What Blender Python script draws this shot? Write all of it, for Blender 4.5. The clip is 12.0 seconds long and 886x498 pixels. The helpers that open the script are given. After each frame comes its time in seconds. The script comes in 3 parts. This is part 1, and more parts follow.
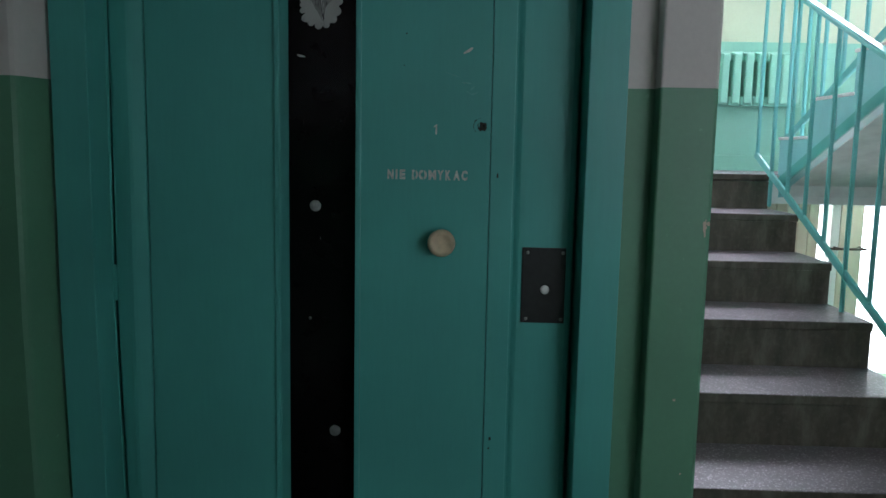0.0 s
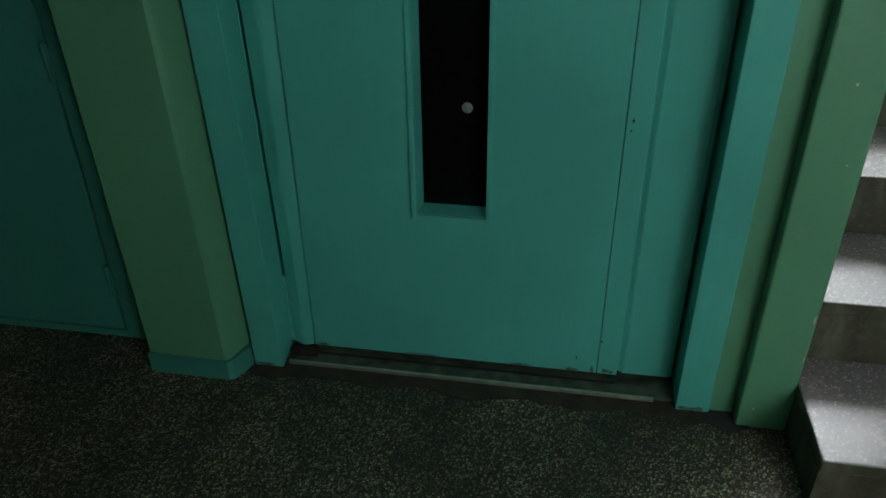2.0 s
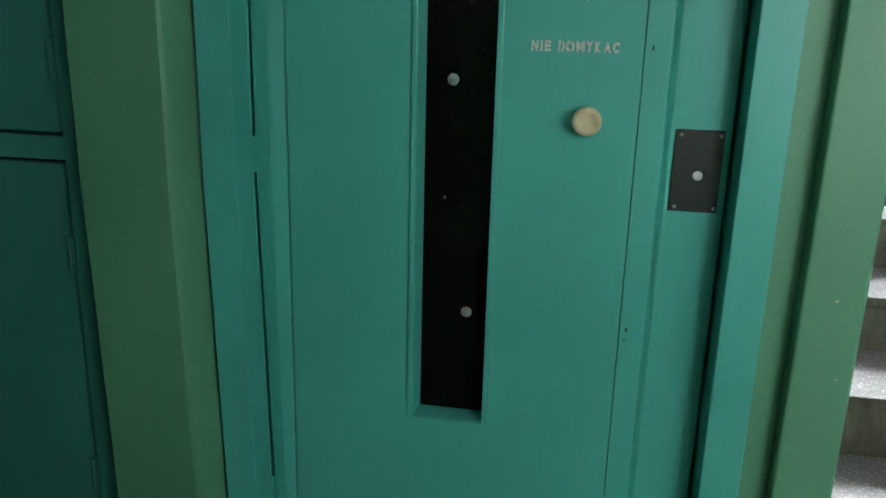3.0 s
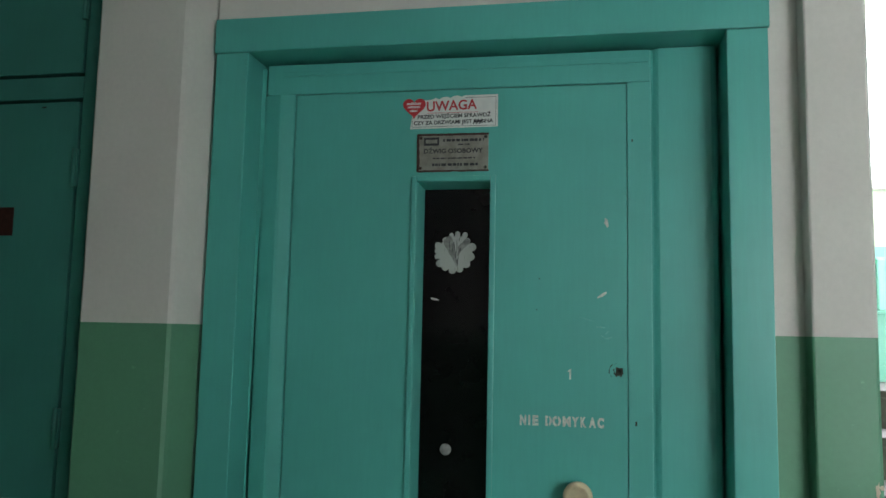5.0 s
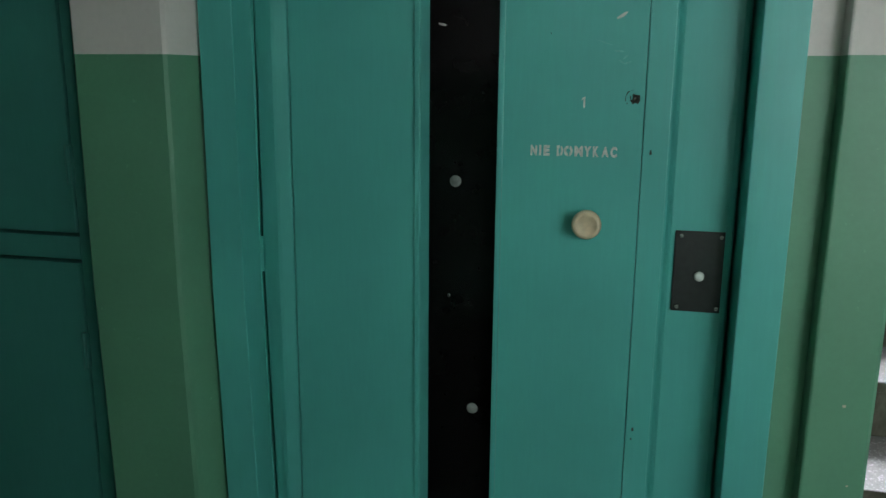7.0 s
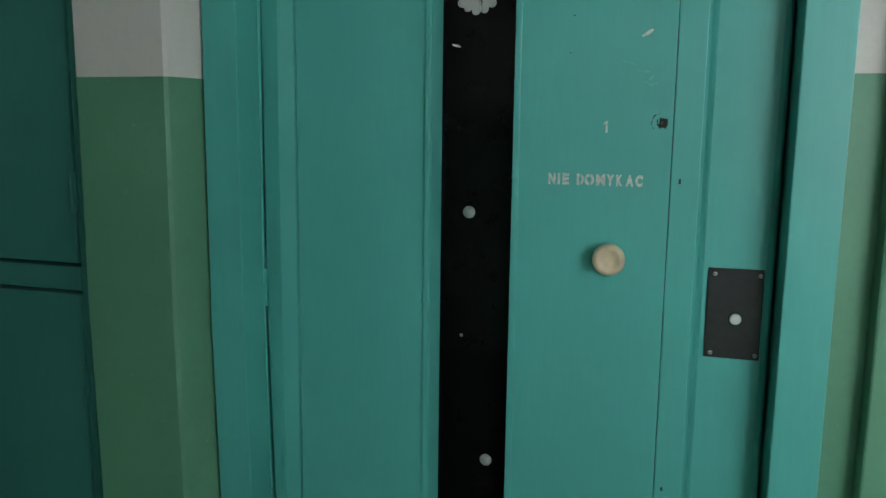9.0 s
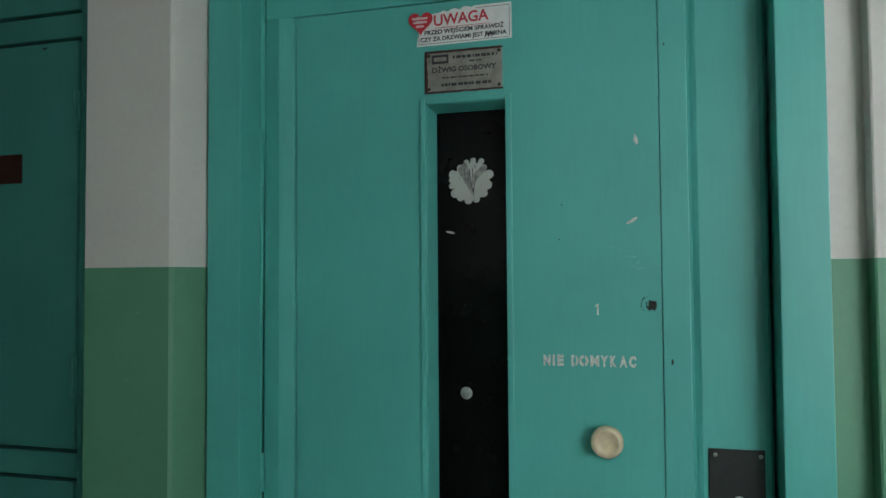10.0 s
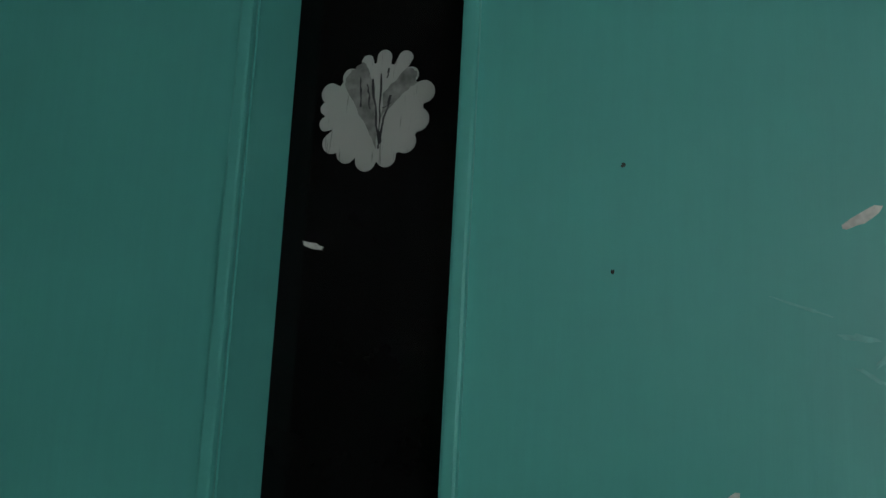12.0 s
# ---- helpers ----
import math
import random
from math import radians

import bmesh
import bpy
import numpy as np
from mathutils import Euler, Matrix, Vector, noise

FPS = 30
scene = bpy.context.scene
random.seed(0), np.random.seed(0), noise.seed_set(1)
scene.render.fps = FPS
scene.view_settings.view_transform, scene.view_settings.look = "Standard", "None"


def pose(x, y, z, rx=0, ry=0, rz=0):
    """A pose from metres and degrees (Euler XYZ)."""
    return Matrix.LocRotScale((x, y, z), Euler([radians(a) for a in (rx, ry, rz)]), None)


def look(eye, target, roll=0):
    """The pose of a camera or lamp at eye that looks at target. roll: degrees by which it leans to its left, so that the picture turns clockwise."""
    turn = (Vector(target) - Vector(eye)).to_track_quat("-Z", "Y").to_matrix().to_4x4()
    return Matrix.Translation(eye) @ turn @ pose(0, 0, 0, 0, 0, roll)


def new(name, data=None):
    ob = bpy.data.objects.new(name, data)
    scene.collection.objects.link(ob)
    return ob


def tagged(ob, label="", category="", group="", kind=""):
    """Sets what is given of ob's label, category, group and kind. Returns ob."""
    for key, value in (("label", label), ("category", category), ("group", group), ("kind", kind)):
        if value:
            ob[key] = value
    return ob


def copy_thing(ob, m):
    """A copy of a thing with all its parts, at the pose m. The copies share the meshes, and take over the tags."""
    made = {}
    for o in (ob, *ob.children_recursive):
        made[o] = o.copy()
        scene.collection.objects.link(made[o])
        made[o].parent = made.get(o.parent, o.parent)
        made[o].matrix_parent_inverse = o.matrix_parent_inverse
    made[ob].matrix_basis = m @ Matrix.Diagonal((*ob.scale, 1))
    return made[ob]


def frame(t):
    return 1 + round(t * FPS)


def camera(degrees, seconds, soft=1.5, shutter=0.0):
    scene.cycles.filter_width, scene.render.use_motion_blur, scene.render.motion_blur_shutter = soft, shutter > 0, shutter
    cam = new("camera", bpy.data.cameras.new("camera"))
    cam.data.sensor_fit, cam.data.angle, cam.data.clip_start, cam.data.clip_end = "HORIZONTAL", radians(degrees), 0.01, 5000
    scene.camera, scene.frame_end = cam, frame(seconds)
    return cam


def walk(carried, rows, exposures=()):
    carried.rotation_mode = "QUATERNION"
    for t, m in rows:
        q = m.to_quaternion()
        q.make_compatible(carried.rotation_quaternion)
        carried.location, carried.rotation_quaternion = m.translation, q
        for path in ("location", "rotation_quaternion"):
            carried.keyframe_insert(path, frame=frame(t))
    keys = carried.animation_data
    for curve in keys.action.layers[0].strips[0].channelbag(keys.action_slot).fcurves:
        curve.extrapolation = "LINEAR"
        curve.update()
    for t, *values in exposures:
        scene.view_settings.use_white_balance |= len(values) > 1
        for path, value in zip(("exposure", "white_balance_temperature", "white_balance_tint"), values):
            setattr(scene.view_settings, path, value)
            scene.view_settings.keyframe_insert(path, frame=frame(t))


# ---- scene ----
cam = camera(59.3, 12.0)
PATH = [
    (0, (0.702, -1.705, 1.375), (0.647, 0.278, 1.123), 1.1),
    (0.5, (0.661, -1.689, 1.369), (0.413, 0.266, 1.031), 1.0),
    (1, (0.664, -1.661, 1.345), (0.379, 0.252, 0.836), 0.7),
    (1.5, (0.641, -1.591, 1.415), (0.374, 0.171, 0.508), -0.5),
    (2, (0.642, -1.582, 1.364), (0.34, 0.092, 0.312), -0.8),
    (2.5, (0.638, -1.596, 1.362), (0.332, 0.133, 0.403), -0.5),
    (3, (0.659, -1.639, 1.342), (0.311, 0.256, 0.805), 1.5),
    (3.5, (0.661, -1.658, 1.458), (0.312, 0.304, 1.291), 0.6),
    (3.7, (0.653, -1.667, 1.489), (0.322, 0.304, 1.422), 0.8),
    (5.3, (0.675, -1.685, 1.5), (0.307, 0.268, 1.721), 1.2),
    (5.5, (0.677, -1.686, 1.486), (0.31, 0.269, 1.7), 1.2),
    (6, (0.679, -1.681, 1.473), (0.316, 0.283, 1.577), 1.0),
    (6.5, (0.687, -1.665, 1.48), (0.311, 0.297, 1.38), 0.5),
    (7, (0.708, -1.619, 1.452), (0.281, 0.291, 1.038), 0.5),
    (7.2, (0.688, -1.617, 1.37), (0.256, 0.281, 0.91), 1.0),
    (8.8, (0.737, -1.501, 1.343), (0.228, 0.38, 0.893), 1.2),
    (9, (0.756, -1.488, 1.408), (0.202, 0.41, 1.108), 0.7),
    (9.5, (0.735, -1.505, 1.468), (0.22, 0.427, 1.495), -0.0),
    (10, (0.769, -1.513, 1.476), (0.21, 0.405, 1.557), -0.4),
    (10.5, (0.771, -1.443, 1.452), (0.289, 0.498, 1.44), -0.2),
    (11, (0.745, -1.141, 1.438), (0.41, 0.83, 1.39), 0.5),
    (11.5, (0.693, -0.809, 1.471), (0.265, 1.145, 1.492), 0.7),
    (12, (0.62, -0.483, 1.497), (-0.027, 1.389, 1.77), 3.1),
]
EXPOSURES = [(0.0, -1.5, 6100, 15), (0.5, -1.53, 6300, 9), (1.0, -1.42, 6350, 8), (1.5, -1.1, 6500, 3), (2.0, -0.8, 6650, -1),
             (2.5, -0.42, 6650, -2), (3.0, -0.13, 6600, -1), (3.5, -0.2, 6600, 1), (5.5, -0.25, 6500, 9), (6.0, -0.4, 6450, 9),
             (6.5, -0.42, 6500, 7), (7.0, -0.42, 6450, 5), (9.0, -0.03, 6400, 9), (9.5, -0.03, 6400, 11), (10.0, -0.05, 6400, 10),
             (10.5, -0.2, 6400, 10), (11.0, -0.25, 6400, 10), (11.5, -0.45, 6500, 10), (12.0, -0.78, 6500, 12)]
walk(cam, [(t, look(eye, target, roll)) for t, eye, target, roll in PATH], EXPOSURES)
WATTS_LANDING, WATTS_LOBBY, WATTS_ENTRANCE = 600, 31, 150

SOUTH = -3.0          # far wall of the lobby

# ---- world and light ----
world = bpy.data.worlds.new("sky")
scene.world = world
world.use_nodes = True
wn = world.node_tree
sky = wn.nodes.new("ShaderNodeTexSky")
sky.sky_type, sky.sun_disc = "NISHITA", False
sky.sun_elevation, sky.sun_rotation = radians(38), radians(200)
wn.links.new(sky.outputs[0], wn.nodes["Background"].inputs[0])
wn.nodes["Background"].inputs[1].default_value = 0.1


def area_lamp(name, m, w, h, watts, colour=(1, 1, 1)):
    d = bpy.data.lights.new(name, "AREA")
    d.shape, d.size, d.size_y, d.energy, d.color = "RECTANGLE", w, h, watts, colour
    ob = new(name, d)
    ob.matrix_world = m
    return ob


# daylight in the window of the half landing, and in an unseen lobby window added to light the lift door
area_lamp("daylight_landing", look((2.75, 3.16, 2.85), (2.2, 0.0, 1.2)), 1.25, 1.2, WATTS_LANDING, (0.92, 0.89, 1.0))
area_lamp("daylight_lobby", look((2.85, SOUTH - 0.06, 1.70), (2.5, 0.0, 1.6)), 1.9, 1.4, WATTS_LOBBY, (0.93, 0.94, 1.0))
area_lamp("daylight_entrance", look((3.05, 3.10, 0.57), (2.7, 0.0, 0.8)), 0.6, 1.0, WATTS_ENTRANCE, (0.96, 0.97, 1.0))


# ---- materials ----
def nodes_of(name):
    m = bpy.data.materials.new(name)
    m.use_nodes = True
    t = m.node_tree
    return m, t, t.nodes["Principled BSDF"]


def coords(t, scale=(1, 1, 1)):
    g = t.nodes.new("ShaderNodeNewGeometry")
    mp = t.nodes.new("ShaderNodeMapping")
    mp.inputs["Scale"].default_value = scale
    t.links.new(g.outputs["Position"], mp.inputs["Vector"])
    return mp.outputs[0]


def noise_of(t, vec, scale, detail=4.0, rough=0.55):
    n = t.nodes.new("ShaderNodeTexNoise")
    n.inputs["Scale"].default_value, n.inputs["Detail"].default_value, n.inputs["Roughness"].default_value = scale, detail, rough
    t.links.new(vec, n.inputs["Vector"])
    return n.outputs[0]


def ramp(t, fac, stops):
    r = t.nodes.new("ShaderNodeValToRGB")
    els = r.color_ramp.elements
    while len(els) < len(stops):
        els.new(0.5)
    for e, (p, c) in zip(els, stops):
        e.position, e.color = p, (*c, 1) if len(c) == 3 else c
    t.links.new(fac, r.inputs[0])
    return r.outputs[0]


def mix(t, fac, a, b):
    m = t.nodes.new("ShaderNodeMix")
    m.data_type = "RGBA"
    for value, socket in ((fac, m.inputs[0]), (a, m.inputs[6]), (b, m.inputs[7])):
        if hasattr(value, "is_linked"):
            t.links.new(value, socket)
        elif isinstance(value, tuple):
            socket.default_value = (*value, 1)
        else:
            socket.default_value = value
    return m.outputs[2]


def bump(t, b, height, strength, dist=0.002):
    n = t.nodes.new("ShaderNodeBump")
    n.inputs["Strength"].default_value, n.inputs["Distance"].default_value = strength, dist
    t.links.new(height, n.inputs["Height"])
    t.links.new(n.outputs[0], b.inputs["Normal"])


def tint(c, k):
    return tuple(min(1.0, v * k) for v in c)


def paint(name, colour, rough=0.4, grain=0.25, brushed=True, blotch=0.12, dirt=None, spec=0.5):
    """Hand-brushed oil paint: brush marks, broad blotches, worn spots."""
    m, t, b = nodes_of(name)
    v = coords(t)
    big = noise_of(t, v, 2.3, 5)
    col = ramp(t, big, [(0.25, tint(colour, 1 - blotch)), (0.75, tint(colour, 1 + blotch))])
    fine = noise_of(t, coords(t, (60, 60, 5) if brushed else (40, 40, 40)), 2.2, 6, 0.6)
    col = mix(t, ramp(t, fine, [(0.35, (0, 0, 0)), (0.8, (0.22, 0.22, 0.22))]), col, tint(colour, 0.72))
    if dirt:
        spots = noise_of(t, v, 55, 3)
        col = mix(t, ramp(t, spots, [(0.70, (0, 0, 0)), (0.78, (0.5, 0.5, 0.5))]), col, dirt)
    t.links.new(col, b.inputs["Base Color"])
    rr = t.nodes.new("ShaderNodeMapRange")
    rr.inputs["To Min"].default_value, rr.inputs["To Max"].default_value = rough - 0.08, rough + 0.12
    t.links.new(noise_of(t, v, 9, 4), rr.inputs[0])
    t.links.new(rr.outputs[0], b.inputs["Roughness"])
    b.inputs["Specular IOR Level"].default_value = spec
    bump(t, b, fine, grain, 0.0012)
    return m


def plain(name, colour, rough=0.5, metal=0.0, scale=30.0, amount=0.15, relief=0.1):
    m, t, b = nodes_of(name)
    n = noise_of(t, coords(t), scale, 5)
    t.links.new(ramp(t, n, [(0.3, tint(colour, 1 - amount)), (0.7, tint(colour, 1 + amount))]), b.inputs["Base Color"])
    b.inputs["Roughness"].default_value, b.inputs["Metallic"].default_value = rough, metal
    bump(t, b, n, relief, 0.001)
    return m


TEAL = paint("turquoise_gloss_paint", (0.100, 0.455, 0.405), 0.33, 0.22)
# dull skirting and cupboard paint, half of TEAL: niche shade is in the colour
TEAL_DULL_SHADED = paint("dull_shaded_turquoise_paint", (0.052, 0.25, 0.215), 0.5, 0.3)
GREEN = paint("green_dado_paint", (0.120, 0.325, 0.20), 0.45, 0.3, False, 0.08, (0.2, 0.5, 0.3))
WHITE = paint("white_wall_paint", (0.70, 0.675, 0.635), 0.75, 0.35, False, 0.05, None, 0.3)
MINT = paint("mint_wall_paint", (0.23, 0.58, 0.45), 0.45, 0.25, False, 0.06)
MINT_PALE = paint("pale_green_wall_paint", (0.52, 0.66, 0.48), 0.6, 0.25, False, 0.05)
RAIL = paint("light_blue_green_rail_paint", (0.15, 0.50, 0.48), 0.4, 0.2)
STRINGER = paint("pale_blue_paint", (0.27, 0.62, 0.63), 0.5, 0.2, False)
CREAM_PAINT = paint("beige_paint", (0.58, 0.50, 0.38), 0.5, 0.2)
CREAM = plain("yellowed_cream_plastic", (0.68, 0.56, 0.37), 0.38, 0, 60, 0.14, 0.15)
BLACK = plain("black_plastic", (0.012, 0.013, 0.013), 0.42, 0, 80, 0.3, 0.1)
DARK = plain("dark_shaft_concrete", (0.03, 0.03, 0.03), 0.9, 0, 8, 0.3, 0.4)
STEEL = plain("worn_bright_metal", (0.62, 0.60, 0.55), 0.35, 0.9, 40, 0.2, 0.2)
PAPER = plain("white_sticker_film", (0.72, 0.73, 0.70), 0.5, 0, 40, 0.08, 0.05)
RED = plain("red_print", (0.52, 0.03, 0.04), 0.5, 0, 40, 0.1, 0.05)
INK = plain("black_print", (0.03, 0.03, 0.035), 0.6, 0, 40, 0.2, 0.05)
WORN_WHITE = plain("worn_white_stencil_paint", (0.66, 0.66, 0.60), 0.75, 0, 160, 0.25, 0.2)
BARE = plain("bare_chipped_metal", (0.035, 0.04, 0.03), 0.6, 0.3, 200, 0.5, 0.5)
BROWN = plain("brown_red_enamel", (0.045, 0.018, 0.012), 0.4, 0, 60, 0.3, 0.1)
BUTTON = plain("pale_grey_button", (0.62, 0.66, 0.62), 0.4, 0, 60, 0.08, 0.05)
RENDERED = plain("grey_soffit_plaster", (0.76, 0.76, 0.74), 0.85, 0, 14, 0.1, 0.3)


def terrazzo(name, ground, chips, scale, rough, dirt, relief=0.12):
    """Washed terrazzo: pale stone chips in a dark cement ground, dirt in broad patches."""
    m, t, b = nodes_of(name)
    v = coords(t)
    vo = t.nodes.new("ShaderNodeTexVoronoi")
    vo.inputs["Scale"].default_value = scale
    wob = noise_of(t, v, scale * 1.3, 2)
    add = t.nodes.new("ShaderNodeVectorMath")
    add.operation = "MULTIPLY_ADD"
    add.inputs[1].default_value = (0.012, 0.012, 0.012)
    t.links.new(wob, add.inputs[0])
    t.links.new(v, add.inputs[2])
    t.links.new(add.outputs[0], vo.inputs["Vector"])
    sep = t.nodes.new("ShaderNodeSeparateColor")
    t.links.new(vo.outputs["Color"], sep.inputs[0])
    shade = ramp(t, sep.outputs[0], [(0.0, tint(chips, 0.25)), (0.45, tint(chips, 0.5)), (0.75, chips), (1.0, tint(chips, 1.4))])
    mask = ramp(t, vo.outputs["Distance"], [(0.38, (1, 1, 1)), (0.58, (0, 0, 0))])
    keep = ramp(t, sep.outputs[1], [(0.18, (0, 0, 0)), (0.26, (1, 1, 1))])
    mm = t.nodes.new("ShaderNodeMath")
    mm.operation = "MULTIPLY"
    t.links.new(mask, mm.inputs[0])
    t.links.new(keep, mm.inputs[1])
    col = mix(t, mm.outputs[0], ground, shade)
    grime = ramp(t, noise_of(t, v, 3.5, 6, 0.65), [(0.38, (0, 0, 0)), (0.66, (dirt, dirt, dirt))])
    col = mix(t, grime, col, tint(ground, 0.45))
    t.links.new(col, b.inputs["Base Color"])
    rr = t.nodes.new("ShaderNodeMapRange")
    rr.inputs["To Min"].default_value, rr.inputs["To Max"].default_value = rough - 0.04, rough + 0.10
    t.links.new(noise_of(t, v, 14, 5), rr.inputs[0])
    t.links.new(rr.outputs[0], b.inputs["Roughness"])
    bump(t, b, mm.outputs[0], relief, 0.0006)
    return m


TERRAZZO = terrazzo("floor_terrazzo", (0.030, 0.026, 0.015), (0.42, 0.40, 0.29), 170, 0.45, 0.8)
# tread colour carries the pale lavender window light that falls on the tops
TREAD = terrazzo("lit_step_terrazzo", (0.128, 0.116, 0.124), (0.29, 0.262, 0.283), 150, 0.36, 0.35, 0.03)
polish = TREAD.node_tree.nodes["Principled BSDF"].inputs
polish["IOR"].default_value, polish["Coat Weight"].default_value, polish["Coat Roughness"].default_value, polish["Coat IOR"].default_value = 1.5, 0.08, 0.25, 1.5
# riser: streaky dirt, with the shade of faces turned from the window coloured in
m, t, b = nodes_of("dirty_shaded_riser")
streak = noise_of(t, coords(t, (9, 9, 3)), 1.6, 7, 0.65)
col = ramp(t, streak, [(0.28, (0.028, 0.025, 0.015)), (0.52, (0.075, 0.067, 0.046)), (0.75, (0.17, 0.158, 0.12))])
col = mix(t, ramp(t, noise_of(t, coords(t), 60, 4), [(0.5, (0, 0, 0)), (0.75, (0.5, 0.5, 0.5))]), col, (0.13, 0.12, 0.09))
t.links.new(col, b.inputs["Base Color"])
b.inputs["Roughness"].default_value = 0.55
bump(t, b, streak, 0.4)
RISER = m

m, t, b = nodes_of("window_glass")
b.inputs["Base Color"].default_value = (0.9, 0.95, 0.93, 1)
b.inputs["Transmission Weight"].default_value, b.inputs["Roughness"].default_value, b.inputs["IOR"].default_value = 1.0, 0.02, 1.2
GLASS = m
# opaque door glass: the darkness of the unlit shaft is its base colour
m, t, b = nodes_of("shaft_black_glass")
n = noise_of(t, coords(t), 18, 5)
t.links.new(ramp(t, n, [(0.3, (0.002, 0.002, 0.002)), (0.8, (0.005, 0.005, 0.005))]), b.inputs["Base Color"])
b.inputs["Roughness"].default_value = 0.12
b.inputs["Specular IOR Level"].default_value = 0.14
SHAFT_BLACK_GLASS = m
m, t, b = nodes_of("bright_overcast_distance")
b.inputs["Base Color"].default_value = (0, 0, 0, 1)
b.inputs["Emission Color"].default_value, b.inputs["Emission Strength"].default_value = (0.95, 0.98, 1.0, 1), 6.0
DAYLIGHT = m

# rust-stained grey plate
m, t, b = nodes_of("oxidised_name_plate")
v = coords(t)
n = noise_of(t, v, 45, 6)
col = ramp(t, n, [(0.3, (0.20, 0.19, 0.16)), (0.7, (0.33, 0.31, 0.27))])
col = mix(t, ramp(t, noise_of(t, v, 22, 5, 0.7), [(0.62, (0, 0, 0)), (0.74, (1, 1, 1))]), col, (0.10, 0.045, 0.025))
t.links.new(col, b.inputs["Base Color"])
b.inputs["Roughness"].default_value, b.inputs["Metallic"].default_value = 0.5, 0.25
bump(t, b, n, 0.3)
PLATE = m

# scratched white film of the flower sticker
m, t, b = nodes_of("scratched_white_film")
v = coords(t)
scr = noise_of(t, coords(t, (260, 1, 22)), 1.0, 4, 0.7)
col = mix(t, ramp(t, scr, [(0.60, (0, 0, 0)), (0.70, (0.85, 0.85, 0.85))]), (0.40, 0.42, 0.39), (0.08, 0.09, 0.08))
t.links.new(col, b.inputs["Base Color"])
b.inputs["Roughness"].default_value = 0.6
SCRATCHED = m


# ---- building helpers ----
def mesh_of(name, bm):
    bmesh.ops.recalc_face_normals(bm, faces=bm.faces)
    me = bpy.data.meshes.new(name)
    bm.to_mesh(me)
    bm.free()
    return me


def part(name, bm, material, parent=None, label=""):
    me = mesh_of(name, bm)
    for mat in material if isinstance(material, (list, tuple)) else [material]:
        me.materials.append(mat)
    ob = new(name, me)
    if parent:
        ob.parent = parent
    if label:
        tagged(ob, label)
    return ob


def thing(name, label, category, group="", kind="", at=(0, 0, 0)):
    ob = tagged(new(name), label, category, group, kind)
    ob.empty_display_size = 0.05
    ob.location = at
    return ob


def box(bm, x0, x1, y0, y1, z0, z1, bevel=0.0, seg=2, mat=0):
    r = bmesh.ops.create_cube(bm, size=1)
    for v in r["verts"]:
        v.co = Vector(((x0 + x1) / 2 + v.co.x * (x1 - x0), (y0 + y1) / 2 + v.co.y * (y1 - y0), (z0 + z1) / 2 + v.co.z * (z1 - z0)))
    faces = {f for v in r["verts"] for f in v.link_faces}
    for f in faces:
        f.material_index = mat
    if bevel:
        es = list({e for v in r["verts"] for e in v.link_edges})
        bmesh.ops.bevel(bm, geom=es, offset=bevel, segments=seg, affect="EDGES", profile=0.6)
    return bm


def boxed(*a, **k):
    return box(bmesh.new(), *a, **k)


def extrude_poly(pts, lo, hi, axis="z", bm=None):
    """A prism over a polygon: axis z over (x, y), axis y over (x, z), axis x over (y, z)."""
    bm = bm or bmesh.new()
    place = {"z": lambda p, h: (p[0], p[1], h), "y": lambda p, h: (p[0], h, p[1]), "x": lambda p, h: (h, p[0], p[1])}[axis]
    a = [bm.verts.new(place(p, lo)) for p in pts]
    b = [bm.verts.new(place(p, hi)) for p in pts]
    bm.faces.new(a), bm.faces.new(b[::-1])
    for i in range(len(pts)):
        j = (i + 1) % len(pts)
        bm.faces.new((a[i], a[j], b[j], b[i]))
    return bm


def lathe(profile, n=40, origin=(0, 0, 0)):
    """Revolves (radius, y) round an axis along y, through origin."""
    bm = bmesh.new()
    ox, oy, oz = origin
    rings = []
    for r, y in profile:
        if r < 1e-6:
            rings.append([bm.verts.new((ox, oy + y, oz))])
        else:
            rings.append([bm.verts.new((ox + r * math.cos(6.28319 * i / n), oy + y, oz + r * math.sin(6.28319 * i / n))) for i in range(n)])
    for a, c in zip(rings, rings[1:]):
        for i in range(n):
            j = (i + 1) % n
            if len(a) == 1 and len(c) == 1:
                continue
            if len(a) == 1:
                bm.faces.new((a[0], c[i], c[j]))
            elif len(c) == 1:
                bm.faces.new((a[i], a[j], c[0]))
            else:
                bm.faces.new((a[i], a[j], c[j], c[i]))
    for f in bm.faces:
        f.smooth = True
    return bm


def bar(p, q, w, h, bevel=0.003, bm=None):
    """A flat bar from p to q, w wide and h high."""
    bm = bm or bmesh.new()
    p, q = Vector(p), Vector(q)
    d = (q - p).normalized()
    side = d.cross(Vector((0, 0, 1)))
    side = side.normalized() if side.length > 1e-4 else Vector((1, 0, 0))
    up = side.cross(d).normalized()
    ring = [side * w / 2 + up * h / 2, -side * w / 2 + up * h / 2, -side * w / 2 - up * h / 2, side * w / 2 - up * h / 2]
    a, b = [bm.verts.new(p + o) for o in ring], [bm.verts.new(q + o) for o in ring]
    bm.faces.new(a), bm.faces.new(b[::-1])
    for i in range(4):
        j = (i + 1) % 4
        bm.faces.new((a[i], a[j], b[j], b[i]))
    if bevel:
        bmesh.ops.bevel(bm, geom=[e for e in bm.edges], offset=bevel, segments=2, affect="EDGES")
    return bm


